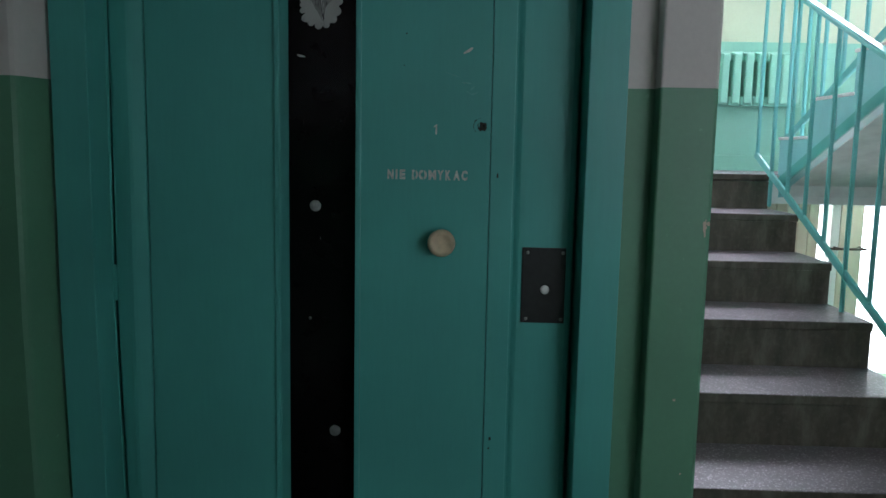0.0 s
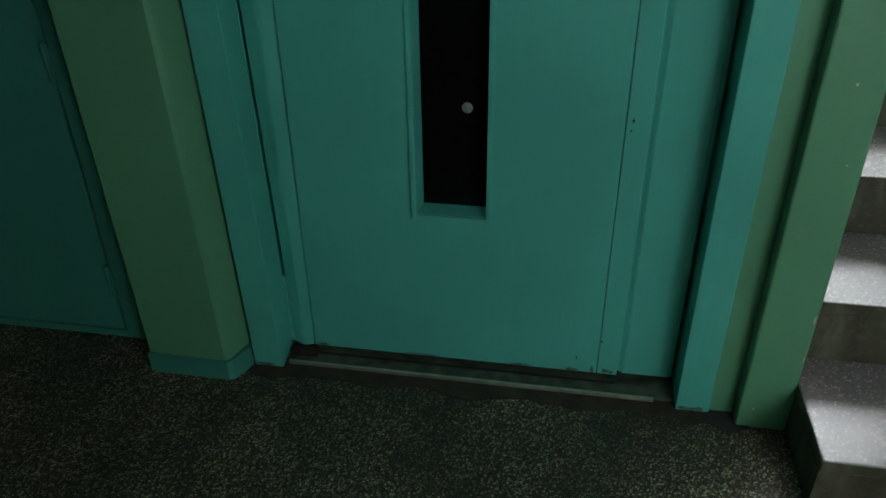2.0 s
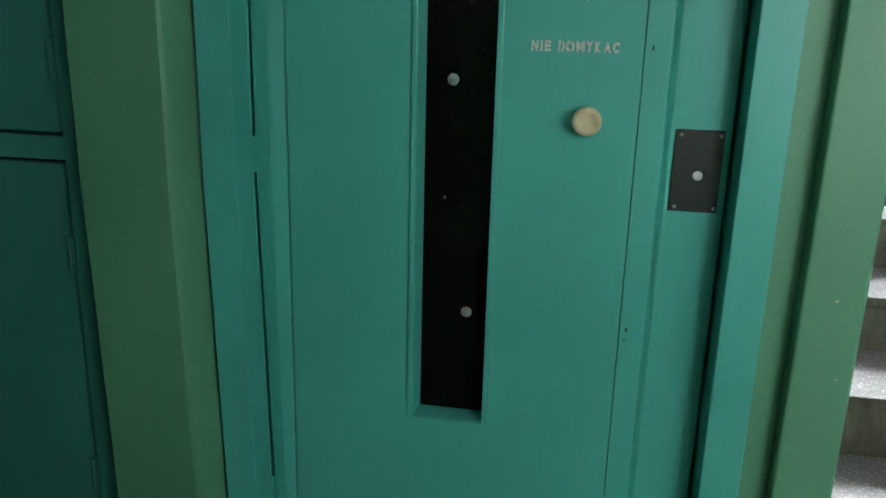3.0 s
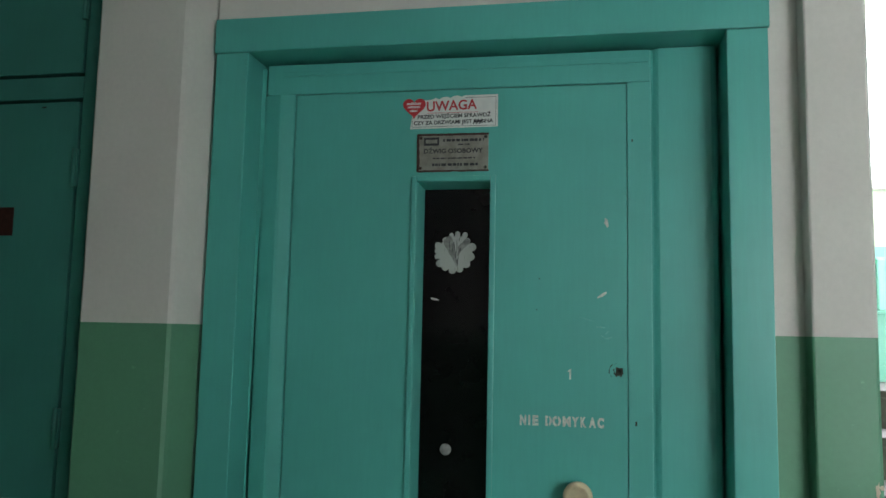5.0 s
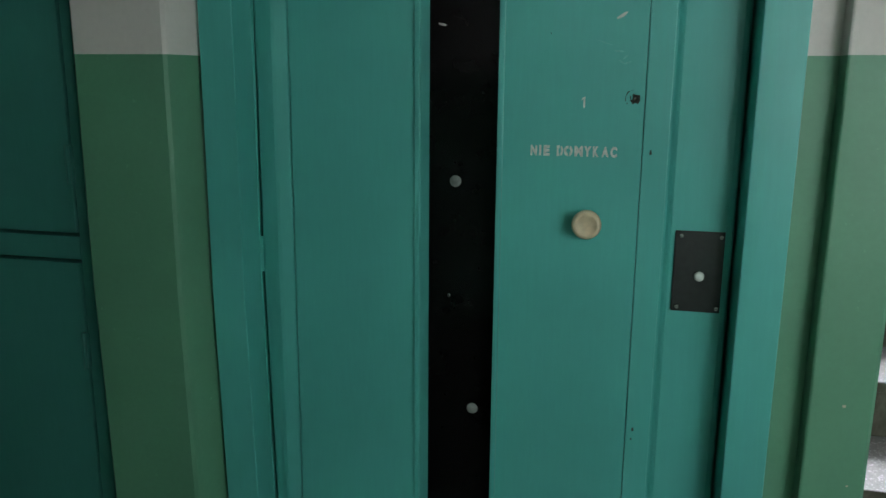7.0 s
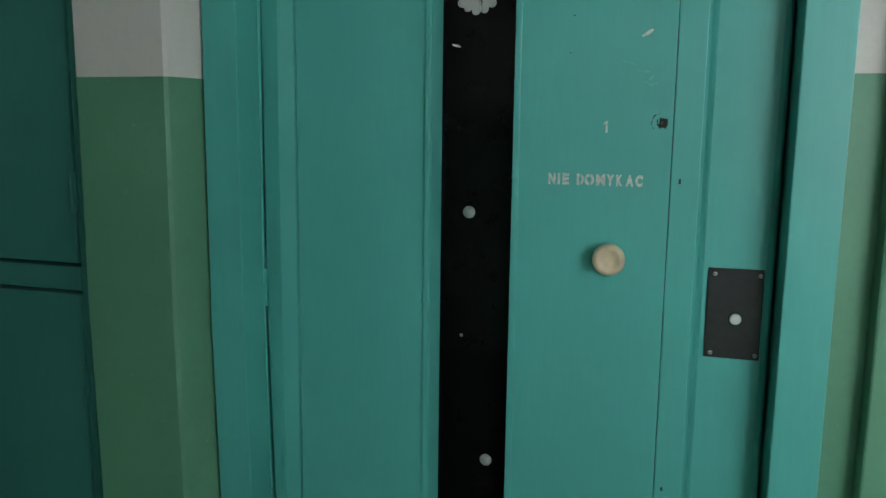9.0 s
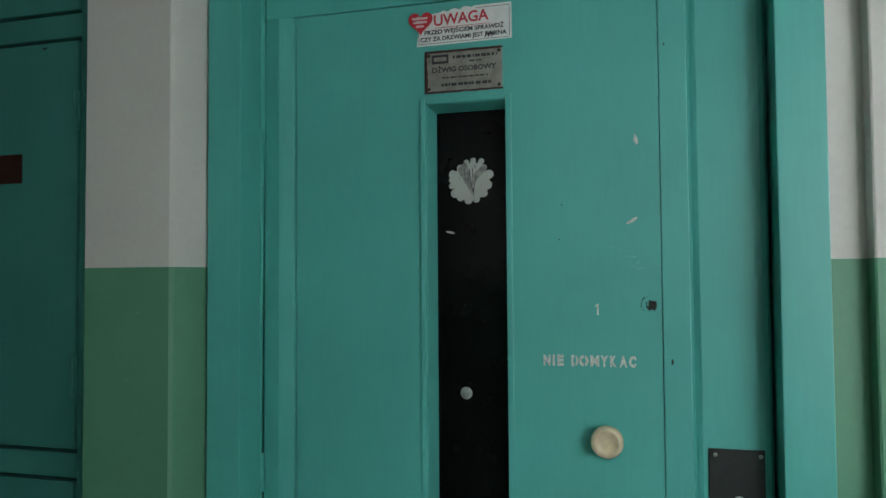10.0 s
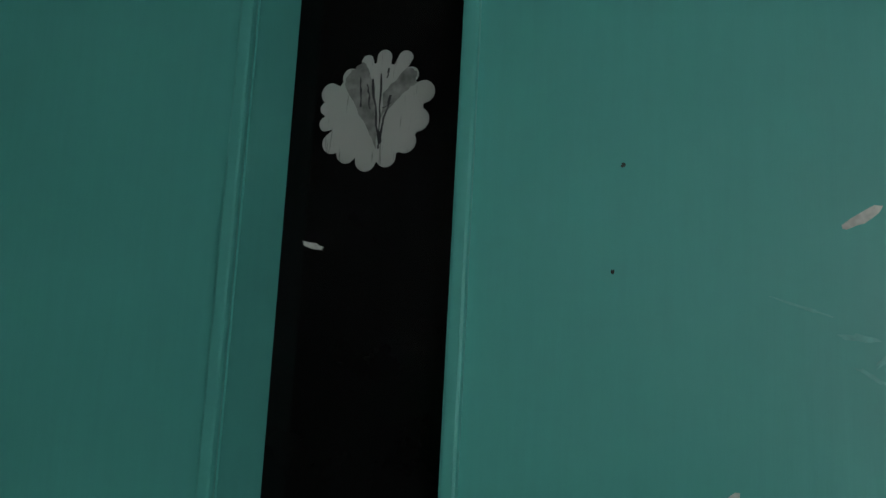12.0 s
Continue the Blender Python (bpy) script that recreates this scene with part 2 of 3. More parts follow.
def lettering(name, text, x, z, size, mat, parent, y, width=None, bold=0.0, turn=0.0, label=""):
    """Letters on a face that looks towards -y; x, z is the lower left corner."""
    cu = bpy.data.curves.new(name, "FONT")
    cu.body, cu.size, cu.extrude, cu.offset, cu.resolution_u = text, size, 0.0003, bold, 3
    tmp = new(name, cu)
    bpy.context.view_layer.update()
    me = bpy.data.meshes.new_from_object(tmp.evaluated_get(bpy.context.evaluated_depsgraph_get()))
    bpy.data.objects.remove(tmp)
    xs = [v.co.x for v in me.vertices]
    k = width / (max(xs) - min(xs)) if width else 1.0
    x_lo = min(xs)
    for v in me.vertices:
        v.co = ((v.co.x - x_lo) * k, -v.co.z, v.co.y)
    me.transform(Matrix.Translation((x, y, z)) @ Matrix.Rotation(radians(turn), 4, "Y"))
    me.materials.clear()
    me.materials.append(mat)
    ob = new(name, me)
    if parent:
        ob.parent = parent
    if label:
        tagged(ob, label)
    return ob


def structure(name, bm, mats, label, category="wall"):
    return tagged(part(name, bm, mats), label, category, kind="structure")


# ---- setting ----
DADO = 1.508          # height of the green dado
CEIL = 2.62
TOP = 4.6             # stairwell roof


def dado_box(bm, x0, x1, y0, y1, top, bevel=0.004, line=DADO):
    box(bm, x0, x1, y0, y1, -0.1, line, bevel if bevel else 0, mat=0)
    box(bm, x0, x1, y0, y1, line, top, bevel if bevel else 0, mat=1)
    return bm


def dado_prism(pts, top, line=DADO):
    bm = extrude_poly(pts, -0.1, line)
    n = len(bm.faces)
    bm.faces.ensure_lookup_table()
    extrude_poly(pts, line, top, bm=bm)
    bm.faces.ensure_lookup_table()
    for f in bm.faces[n:]:
        f.material_index = 1
    for f in bm.faces:
        f.smooth = False
    return bm


# terrazzo floor of the lobby: an uneven sheet
bm = bmesh.new()
box(bm, -4.0, 6.0, SOUTH, -0.36, -0.15, 0.0)
box(bm, -4.0, 1.2, -0.36, 0.10, -0.15, 0.0)
box(bm, 1.2, 3.4, -0.36, 2.9, -0.15, -0.004)
structure("floor", bm, TERRAZZO, "dark worn terrazzo floor with pale stone chips", "floor")

def drift(z):
    return 0.022 * max(0.0, 1.0 - z)


def lean(bm):
    """The old west jamb and pier stand a little out of plumb: their feet lie to the east."""
    bmesh.ops.bisect_plane(bm, geom=bm.verts[:] + bm.edges[:] + bm.faces[:], plane_co=(0, 0, 1.0), plane_no=(0, 0, 1))
    for v in bm.verts:
        v.co.x += drift(v.co.z)
    return bm


# piers beside the lift, with softened plaster corners
bm = lean(dado_prism([(-0.434, 0.25), (-0.434, -0.128), (-0.427, -0.135), (-0.219, -0.136), (-0.211, -0.131), (-0.206, -0.122), (-0.184, -0.058), (-0.184, 0.25)], CEIL))
structure("wall_pier_west", bm, [GREEN, WHITE], "painted plaster pier, green below and white above")
bm = dado_prism([(1.0865, 0.25), (1.0865, -0.060), (1.0885, -0.1035), (1.092, -0.106), (1.198, -0.104), (1.205, -0.097), (1.205, 3.0), (1.16, 3.0), (1.16, 0.25)], TOP)
structure("wall_pier_east", bm, [GREEN, WHITE], "painted plaster wall end beside the stairs, green below and white above")
bm = dado_box(bmesh.new(), 1.0305, 1.086, -0.064, 0.25, 2.3, 0)
structure("wall_strip", bm, [GREEN, WHITE], "narrow green and white strip of wall beside the lift frame")
bm = boxed(-0.178, 1.086, -0.056, 0.25, 2.2112, CEIL, mat=0)
box(bm, -0.178, 1.086, -0.128, -0.056, 2.30, CEIL, 0.004)
structure("wall_above_lift", bm, WHITE, "white plaster wall over the lift door frame")
bm = dado_box(bmesh.new(), -4.0, -1.32, -0.135, 0.2, CEIL)
structure("wall_north", bm, [GREEN, WHITE], "green and white plaster wall")
bm = boxed(-1.32, -0.425, -0.1, 0.2, 2.46, CEIL)
structure("wall_above_cupboard", bm, WHITE, "white plaster wall over the cupboard")
structure("wall_west", dado_box(bmesh.new(), -4.15, -4.0, SOUTH, 0.2, CEIL, 0), [GREEN, WHITE], "green and white plaster wall of the lobby")
bm = dado_box(bmesh.new(), -4.0, 1.85, SOUTH - 0.15, SOUTH, CEIL, 0)
dado_box(bm, 3.85, 6.0, SOUTH - 0.15, SOUTH, CEIL, 0)
box(bm, 1.85, 3.85, SOUTH - 0.15, SOUTH, -0.1, 0.9, mat=0)
box(bm, 1.85, 3.85, SOUTH - 0.15, SOUTH, 2.4, CEIL, mat=1)
structure("wall_south", bm, [GREEN, WHITE], "green and white plaster wall of the lobby with an added window")
structure("wall_east", dado_box(bmesh.new(), 3.4, 3.55, -0.36, 3.0, TOP, 0), [MINT, WHITE], "painted stairwell wall")
structure("wall_lobby_east", dado_box(bmesh.new(), 6.0, 6.15, SOUTH, -0.21, CEIL, 0), [GREEN, WHITE], "green and white end wall of the lobby")
structure("wall_lobby_north", dado_box(bmesh.new(), 3.55, 6.0, -0.36, -0.21, CEIL, 0), [GREEN, WHITE], "green and white plaster wall of the lobby beyond the stairs")
bm = boxed(-4.0, 6.0, SOUTH, -0.36, CEIL, CEIL + 0.2)
box(bm, -4.0, 3.4, -0.36, 0.25, CEIL, CEIL + 0.2)
structure("ceiling", bm, WHITE, "white plaster ceiling", "ceiling")
structure("ceiling_stairwell", boxed(1.16, 3.4, 0.25, 3.0, TOP, TOP + 0.15), WHITE, "white stairwell ceiling", "ceiling")
structure("wall_stairwell_south", boxed(1.2, 3.4, 0.1, 0.25, CEIL, TOP), WHITE, "white wall over the lobby ceiling")
# landing wall with the window opening
LW = 2.9
WAX, WBX, WAZ, WBZ = 2.1, 3.4, 2.33, 3.45     # landing window
bm = bmesh.new()
box(bm, 1.205, 2.1, LW, LW + 0.3, -0.1, 2.02, mat=0)
box(bm, 1.205, 2.1, LW, LW + 0.3, 2.02, TOP, mat=1)
box(bm, 2.1, 3.4, LW, LW + 0.3, 1.12, 2.02, mat=0)
box(bm, 2.1, 3.4, LW, LW + 0.3, 2.02, WAZ, mat=1)
box(bm, 2.1, 3.4, LW, LW + 0.3, -0.1, 0.02, mat=1)
box(bm, 2.1, 3.4, LW, LW + 0.3, WBZ, TOP, mat=1)
structure("wall_landing", bm, [MINT, MINT_PALE], "mint green landing wall with pale upper part and a window")

# ---- lift surround ----
frame_ob = thing("door_frame", "turquoise painted surround of the lift door with a heavy lintel", "door frame", kind="structure")
part("jamb", lean(boxed(-0.171, -0.0925, -0.072, 0.10, 0.0, 2.130, 0.003)), TEAL, frame_ob)
part("jamb", boxed(0.9495, 1.0302, -0.072, 0.10, 0.0, 2.130, 0.003), TEAL, frame_ob)
part("lintel", boxed(-0.175, 1.0335, -0.0755, 0.10, 2.1305, 2.2110, 0.0035), TEAL, frame_ob)

# steel frame in which the leaf hangs
post = thing("lift_door_frame", "folded steel lift door frame in turquoise paint", "door frame", kind="structure")
bm = extrude_poly([(-0.081, 0.10), (-0.081, 0.010), (-0.074, 0.006), (-0.047, -0.003), (-0.038, -0.005), (-0.030, -0.004), (-0.006, 0.002), (-0.003, 0.006), (-0.003, 0.10)], 0.030, 2.0492)
bmesh.ops.bisect_plane(bm, geom=bm.verts[:] + bm.edges[:] + bm.faces[:], plane_co=(0, 0, 1.0), plane_no=(0, 0, 1))
for v in bm.verts:
    v.co.x += drift(v.co.z) * (-0.003 - v.co.x) / 0.078
part("hinge_post", bm, TEAL, post)
# painted-over fillers between jamb and post; the joint between them has opened to a tapering dark crack
for z0, z1, w0, w1 in ((1.76, 2.118, 0.0003, 0.0003), (1.105, 1.76, 0.0078, 0.0030), (1.022, 1.105, 0.0003, 0.0003), (1.0, 1.022, 0.0076, 0.0072), (0.24, 1.0, 0.0100, 0.0076), (0.03, 0.24, 0.0003, 0.0003)):
    k0, k1 = drift(z0), drift(z1)
    bm = extrude_poly([(-0.0922 + k0, z0), (-0.081 + k0 - w0, z0), (-0.081 + k1 - w1, z1), (-0.0922 + k1, z1)], 0.012, 0.0145, "y")
    part("filler_strip", bm, TEAL, post)
part("filler_strip", boxed(0.9467, 0.9493, 0.052, 0.10, 1.78, 2.127), TEAL, post)
part("header", boxed(-0.074, 0.804, 0.001, 0.10, 2.0495, 2.122, 0.003), TEAL, post)
part("header_lip", boxed(-0.035, 0.800, -0.0015, 0.002, 2.093, 2.104, 0.0015), TEAL, post)
part("lock_post", boxed(0.7545, 0.8045, 0.0, 0.10, 0.030, 2.0493, 0.0018), TEAL, post)
bm = extrude_poly([(0.805, 0.10), (0.805, 0.021), (0.8105, 0.0195), (0.8165, 0.0145), (0.822, 0.012), (0.9300, 0.012), (0.9390, 0.0150), (0.9445, 0.024), (0.9465, 0.045), (0.9465, 0.10)], 0.030, 2.127)
part("side_panel", bm, TEAL, post)
for x, z, w, h in ((0.765, 1.920, 0.003, 0.007), (0.7705, 1.322, 0.0042, 0.0105), (0.769, 0.726, 0.005, 0.009), (0.7665, 0.703, 0.004, 0.005), (0.759, 0.134, 0.005, 0.006)):
    part("screw_hole", extrude_poly([(x - w / 2, z - h / 2), (x + w / 2, z - h / 2 + 0.001), (x + w / 2 - 0.0006, z + h / 2), (x - w / 2 + 0.0003, z + h / 2 - 0.0012)], -0.0006, 0.0, "y"), BARE, post, "dark chipped screw slot")
# near-black sheet behind, standing in for the darkness of the unlit shaft
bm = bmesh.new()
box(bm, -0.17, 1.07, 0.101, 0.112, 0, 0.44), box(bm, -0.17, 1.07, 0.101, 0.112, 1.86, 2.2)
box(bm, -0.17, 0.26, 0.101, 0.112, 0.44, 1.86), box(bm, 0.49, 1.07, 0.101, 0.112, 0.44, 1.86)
structure("shaft_front", bm, DARK, "near-black sheet standing in for the unlit lift shaft", "wall")

# threshold
sill = thing("threshold", "worn steel lift threshold set in the floor", "threshold", kind="structure")
part("sill_plate", boxed(-0.0665, 0.949, -0.048, 0.10, 0.0, 0.010, 0.002), plain("grimy_green_grey_metal", (0.10, 0.12, 0.10), 0.55, 0.4, 25, 0.5, 0.4), sill)
part("edge_strip", boxed(-0.060, 0.897, -0.0555, -0.0482, 0.0, 0.0125, 0.0015), STEEL, sill, "bright worn metal edge strip")
part("rust", boxed(-0.060, 0.012, -0.030, 0.001, 0.0102, 0.026, 0.004), plain("rusty_dirt", (0.030, 0.018, 0.012), 0.9, 0, 60, 0.5, 0.8), sill, "dark rusty dirt in the corner")
part("groove", boxed(-0.04, 0.80, -0.012, -0.004, 0.0101, 0.0112), BARE, sill)

bm = bmesh.new()
rnd = random.Random(21)
front = [(-0.16 + 1.20 * i / 40, -0.100 - 0.010 * math.sin(i * 0.7) - rnd.uniform(0, 0.012)) for i in range(41)]
extrude_poly(front + [(1.04, -0.05), (-0.16, -0.05)], 0.0002, 0.0022, "z", bm)
part("mortar_patch", bm, plain("dirty_brown_cement", (0.040, 0.034, 0.024), 0.8, 0, 16, 0.5, 0.6), sill, "dirty brown cement patch along the threshold")

hole = [(1.025 + 0.095 * k / 12, -0.104 - 0.030 * math.sin(math.pi * k / 12) - rnd.uniform(0, 0.006)) for k in range(13)]
part("broken_edge", extrude_poly(hole + [(1.12, -0.066), (1.025, -0.060)], 0.0024, 0.0042), DARK, sill, "dark broken cement between jamb and pier")

# ---- lift door ----
door = thing("lift_door", "turquoise painted steel lift door with a narrow dark window", "door")
X0, X1, Z0, Z1 = 0.0, 0.7532, 0.030, 2.047
WX0, WX1, WZ0, WZ1 = 0.2945, 0.4595, 0.464, 1.836
bm = bmesh.new()
outer = [(X0, Z0), (X1, Z0), (X1, Z1), (X0, Z1)]
inner = [(WX0, WZ0), (WX1, WZ0), (WX1, WZ1), (WX0, WZ1)]
rows = []
for y in (0.0, 0.06):
    rows.append(([bm.verts.new((x, y, z)) for x, z in outer], [bm.verts.new((x + (0.0105 if y and i in (0, 3) else 0) - (0.006 if y and i in (1, 2) else 0), y, z + (0.006 if y and i < 2 else -0.011 if y else 0))) for i, (x, z) in enumerate(inner)]))
for o, i in rows:
    for k in range(4):
        j = (k + 1) % 4
        bm.faces.new((o[k], o[j], i[j], i[k]))
for g in (0, 1):
    for k in range(4):
        j = (k + 1) % 4
        bm.faces.new((rows[0][g][k], rows[0][g][j], rows[1][g][j], rows[1][g][k]))
bmesh.ops.bevel(bm, geom=[e for e in bm.edges if all(abs(v.co.y) < 1e-5 for v in e.verts) and (all(v in rows[0][0] for v in e.verts) or all(v in rows[0][1] for v in e.verts))], offset=0.0015, segments=2, affect="EDGES")
part("leaf", bm, TEAL, door)
TR = 0.0125
wf = part("window_frame", bmesh.new(), TEAL, door)
bm = bmesh.new()
for x0, x1, z0, z1 in ((WX0 - TR, WX0 - 0.0005, WZ0 - TR, WZ1 + TR), (WX1 + 0.0005, WX1 + TR, WZ0 - TR, WZ1 + TR), (WX0 - 0.0004, WX1 + 0.0004, WZ0 - TR, WZ0 - 0.0005), (WX0 - 0.0004, WX1 + 0.0004, WZ1 + 0.0005, WZ1 + TR)):
    box(bm, x0, x1, -0.0065, 0.001, z0, z1, 0.0025)
me = mesh_of("window_frame", bm)
me.materials.append(TEAL)
wf.data = me
GY = 0.047
part("pane", boxed(WX0 + 0.003, WX1 - 0.003, GY, GY + 0.006, WZ0, WZ1), SHAFT_BLACK_GLASS, door, "opaque glass pane coloured near-black for the unlit shaft behind")

# knob
KX, KZ = 0.652, 1.176
knob = part("knob", lathe([(0.014, 0.0), (0.013, -0.018), (0.016, -0.022), (0.026, -0.026), (0.0295, -0.032), (0.0300, -0.040), (0.0275, -0.046), (0.0225, -0.0485), (0.0195, -0.0475), (0.017, -0.0455), (0.008, -0.0445), (0, -0.0442)], 48, (KX, 0, KZ)), CREAM, door, "yellowed cream round plastic knob")
part("rosette", lathe([(0.0, -0.0035), (0.018, -0.0035), (0.0195, -0.002), (0.020, 0.0)], 36, (KX, 0, KZ)), TEAL, door)
# lock cylinder with chipped paint round it
LX, LZ = 0.733, 1.427
lock = part("lock", lathe([(0.0, 0.0), (0.0028, -0.0008), (0.0034, -0.0026), (0.0062, -0.0026), (0.0068, -0.0012), (0.0075, 0.0)], 24, (LX + 0.003, -0.0006, LZ)), BARE, door, "worn rusty lock cylinder")
bm = bmesh.new()
for a0, a1 in ((95, 112), (122, 160), (166, 200), (212, 228)):
    rnd = random.Random(a0)
    for i in range(6):
        p, q = radians(a0 + (a1 - a0) * i / 6), radians(a0 + (a1 - a0) * (i + 1) / 6)
        r0, r1 = 0.0150 + rnd.uniform(0, 0.001), 0.0158 + rnd.uniform(0, 0.0022)
        vs = [bm.verts.new((LX - 0.001 + r * math.cos(s), -0.0006, LZ + 0.001 + r * math.sin(s))) for r, s in ((r0, p), (r1, p), (r1, q), (r0, q))]
        bm.faces.new(vs)
part("chipped_ring", bm, BARE, door, "ring of chipped dark paint")


def blot(name, x, z, w, h, mat, parent, y=-0.0007, turn=0.0, n=14, label="", rag=0.25, seed=1):
    """A small irregular flake lying on a face."""
    rnd = random.Random(seed)
    bm = bmesh.new()
    ct, st = math.cos(radians(turn)), math.sin(radians(turn))
    ring = []
    for i in range(n):
        a = 6.28319 * i / n
        k = 1 + rnd.uniform(-rag, rag)
        u, v = w / 2 * k * math.cos(a), h / 2 * k * math.sin(a)
        ring.append((x + u * ct - v * st, z + u * st + v * ct))
    extrude_poly(ring, y, y + 0.0006, "y", bm)
    return part(name, bm, mat, parent, label)


blot("chipped_patch", LX + 0.002, LZ, 0.022, 0.020, BARE, door, n=22, seed=31, rag=0.2, label="bare dark patch round the lock")
blot("chipped_patch", LX - 0.005, LZ + 0.002, 0.003, 0.009, TEAL, door, y=-0.0012, n=12, seed=33, rag=0.3)
blot("paint_mark", 0.7105, 1.742, 0.008, 0.020, WORN_WHITE, door, turn=12, seed=3, label="pale chipped paint mark")
blot("paint_mark", 0.703, 1.588, 0.024, 0.007, WORN_WHITE, door, turn=32, seed=4, label="pale chipped paint mark")
blot("paint_speck", 0.569, 1.621, 0.0028, 0.0028, BARE, door, seed=5)
blot("paint_speck", 0.564, 1.554, 0.002, 0.003, BARE, door, seed=6)
blot("paint_speck", 0.700, 0.075, 0.005, 0.010, BARE, door, seed=7)
blot("paint_mark", 0.331, 1.576, 0.018, 0.005, WORN_WHITE, door, y=GY - 0.0012, turn=-14, seed=8, label="pale scrape on the glass")

SCUFF = plain("pale_scuffed_paint", (0.145, 0.485, 0.44), 0.5, 0, 120, 0.2, 0.2)
for x, z, w, h, a, seed in ((0.700, 1.519, 0.020, 0.004, -8, 81), (0.712, 1.508, 0.012, 0.003, 40, 82), (0.704, 1.499, 0.016, 0.003, -30, 83), (0.716, 1.497, 0.012, 0.004, 20, 84), (0.672, 1.535, 0.030, 0.0016, -18, 85)):
    blot("scuff", x, z, w, h, SCUFF, door, turn=a, n=14, seed=seed, rag=0.45)
GRIME = plain("brown_grime", (0.075, 0.15, 0.115), 0.8, 0, 120, 0.5, 0.4)
for x, z, w, h, seed in ((0.742, 0.040, 0.010, 0.018, 91), (0.69, 0.036, 0.030, 0.007, 92), (0.02, 0.037, 0.030, 0.008, 93), (0.30, 0.035, 0.080, 0.005, 94), (0.55, 0.035, 0.060, 0.005, 95)):
    blot("grime_spot", x, z, w, h, GRIME, door, n=16, seed=seed, rag=0.4)
for x, z, w, h, seed in ((0.775, 0.040, 0.020, 0.012, 96), (0.790, 0.038, 0.012, 0.008, 97)):
    blot("grime_spot", x, z, w, h, GRIME, post, n=16, seed=seed, rag=0.4)
for x, z, w, h, seed in ((0.972, 0.008, 0.045, 0.012, 98), (1.005, 0.010, 0.022, 0.014, 99), (-0.12, 0.007, 0.06, 0.010, 100)):
    blot("grime_spot", x, z, w, h, GRIME, frame_ob, y=-0.0727, n=16, seed=seed, rag=0.4)

# stencilled words
words = thing("stencil_words", "worn white stencilled words NIE DOMYKAC", "lettering")
for ch, a, c in (("N", 65, 135), ("I", 157, 180), ("E", 205, 270), ("D", 345, 415), ("O", 420, 515), ("M", 532, 620), ("Y", 630, 705), ("K", 725, 787), ("A", 815, 890), ("C", 905, 975)):
    k = 0.175 / 910
    x = 0.530 + (a - 65) * k
    lettering("letter", ch, x, 1.3118 - (x - 0.530) * 0.002, 0.0268, WORN_WHITE, words, -0.0009, (c - a) * k, 0.0016, random.uniform(-1.5, 1.5))
for x in (0.5895, 0.6075):
    part("stencil_bridge", boxed(x, x + 0.0022, -0.0014, -0.0010, 1.309, 1.3325), TEAL, words, "painted gap left by the stencil")
bm = extrude_poly([(0.6335, 1.4085), (0.6372, 1.4085), (0.6372, 1.4300), (0.6345, 1.4300), (0.6298, 1.4258), (0.6300, 1.4230), (0.6335, 1.4248)], -0.0014, -0.0008, "y")
part("stencil_number", bm, WORN_WHITE, door, "worn white stencilled figure 1")
# flower sticker and round stickers on the pane
FX, FZ, FR = 0.3765, 1.6810, 0.0478
PETALS = ((-0.82, 0.34, 0.18), (-0.88, 0.09, 0.12), (-0.87, -0.17, 0.13), (-0.74, -0.50, 0.18), (-0.48, -0.68, 0.17), (-0.13, -0.81, 0.18), (0.22, -0.76, 0.17), (0.53, -0.52, 0.19),
          (0.72, -0.17, 0.20), (0.80, 0.28, 0.19), (0.57, 0.58, 0.13), (0.46, 0.86, 0.13), (0.09, 0.90, 0.13), (-0.20, 0.85, 0.11), (-0.48, 0.60, 0.15))


def flower_edge(a):
    """Reach of the sticker from its middle: a round body and the petals that the direction meets."""
    reach, ux, uz = 0.81, math.cos(a), math.sin(a)
    for px, pz, r in PETALS:
        along, off = px * ux + pz * uz, px * uz - pz * ux
        if along > 0 and abs(off) < r:
            reach = max(reach, along + math.sqrt(r * r - off * off))
    return reach


bm = bmesh.new()
ring = [(FX + FR * flower_edge(radians(1.5 * i)) * math.cos(radians(1.5 * i)), FZ + FR * flower_edge(radians(1.5 * i)) * math.sin(radians(1.5 * i))) for i in range(240)]
extrude_poly(ring, GY - 0.0010, GY - 0.0003, "y", bm)
flower = tagged(part("flower_sticker", bm, SCRATCHED), "scratched white flower shaped sticker on the dark door pane", "sticker")
rnd = random.Random(9)
bm = bmesh.new()
for x0, z0, x1, z1, w in ((-0.004, 0.026, 0.004, -0.026, 0.0012), (0.003, 0.030, 0.004, -0.018, 0.0008), (0.012, 0.012, 0.004, -0.020, 0.0010), (-0.014, 0.028, -0.013, 0.004, 0.0009), (-0.008, 0.022, -0.005, 0.002, 0.0007), (0.009, 0.034, 0.008, 0.026, 0.0009), (0.013, 0.006, 0.006, 0.002, 0.0009), (0.006, -0.010, 0.0045, -0.030, 0.0013)):
    n = 7
    left, right = [], []
    for i in range(n + 1):
        k = i / n
        x, z = FX + x0 + (x1 - x0) * k + rnd.uniform(-0.0007, 0.0007), FZ + z0 + (z1 - z0) * k
        ww = w * rnd.uniform(0.35, 1.1)
        left.append((x - ww, z)), right.append((x + ww, z))
    extrude_poly(left + right[::-1], GY - 0.0017, GY - 0.0014, "y", bm)
part("scratch", bm, INK, flower, "dark scraped lines")
SMEAR = plain("smeared_grey_film", (0.20, 0.21, 0.195), 0.6, 0, 90, 0.5, 0.1)
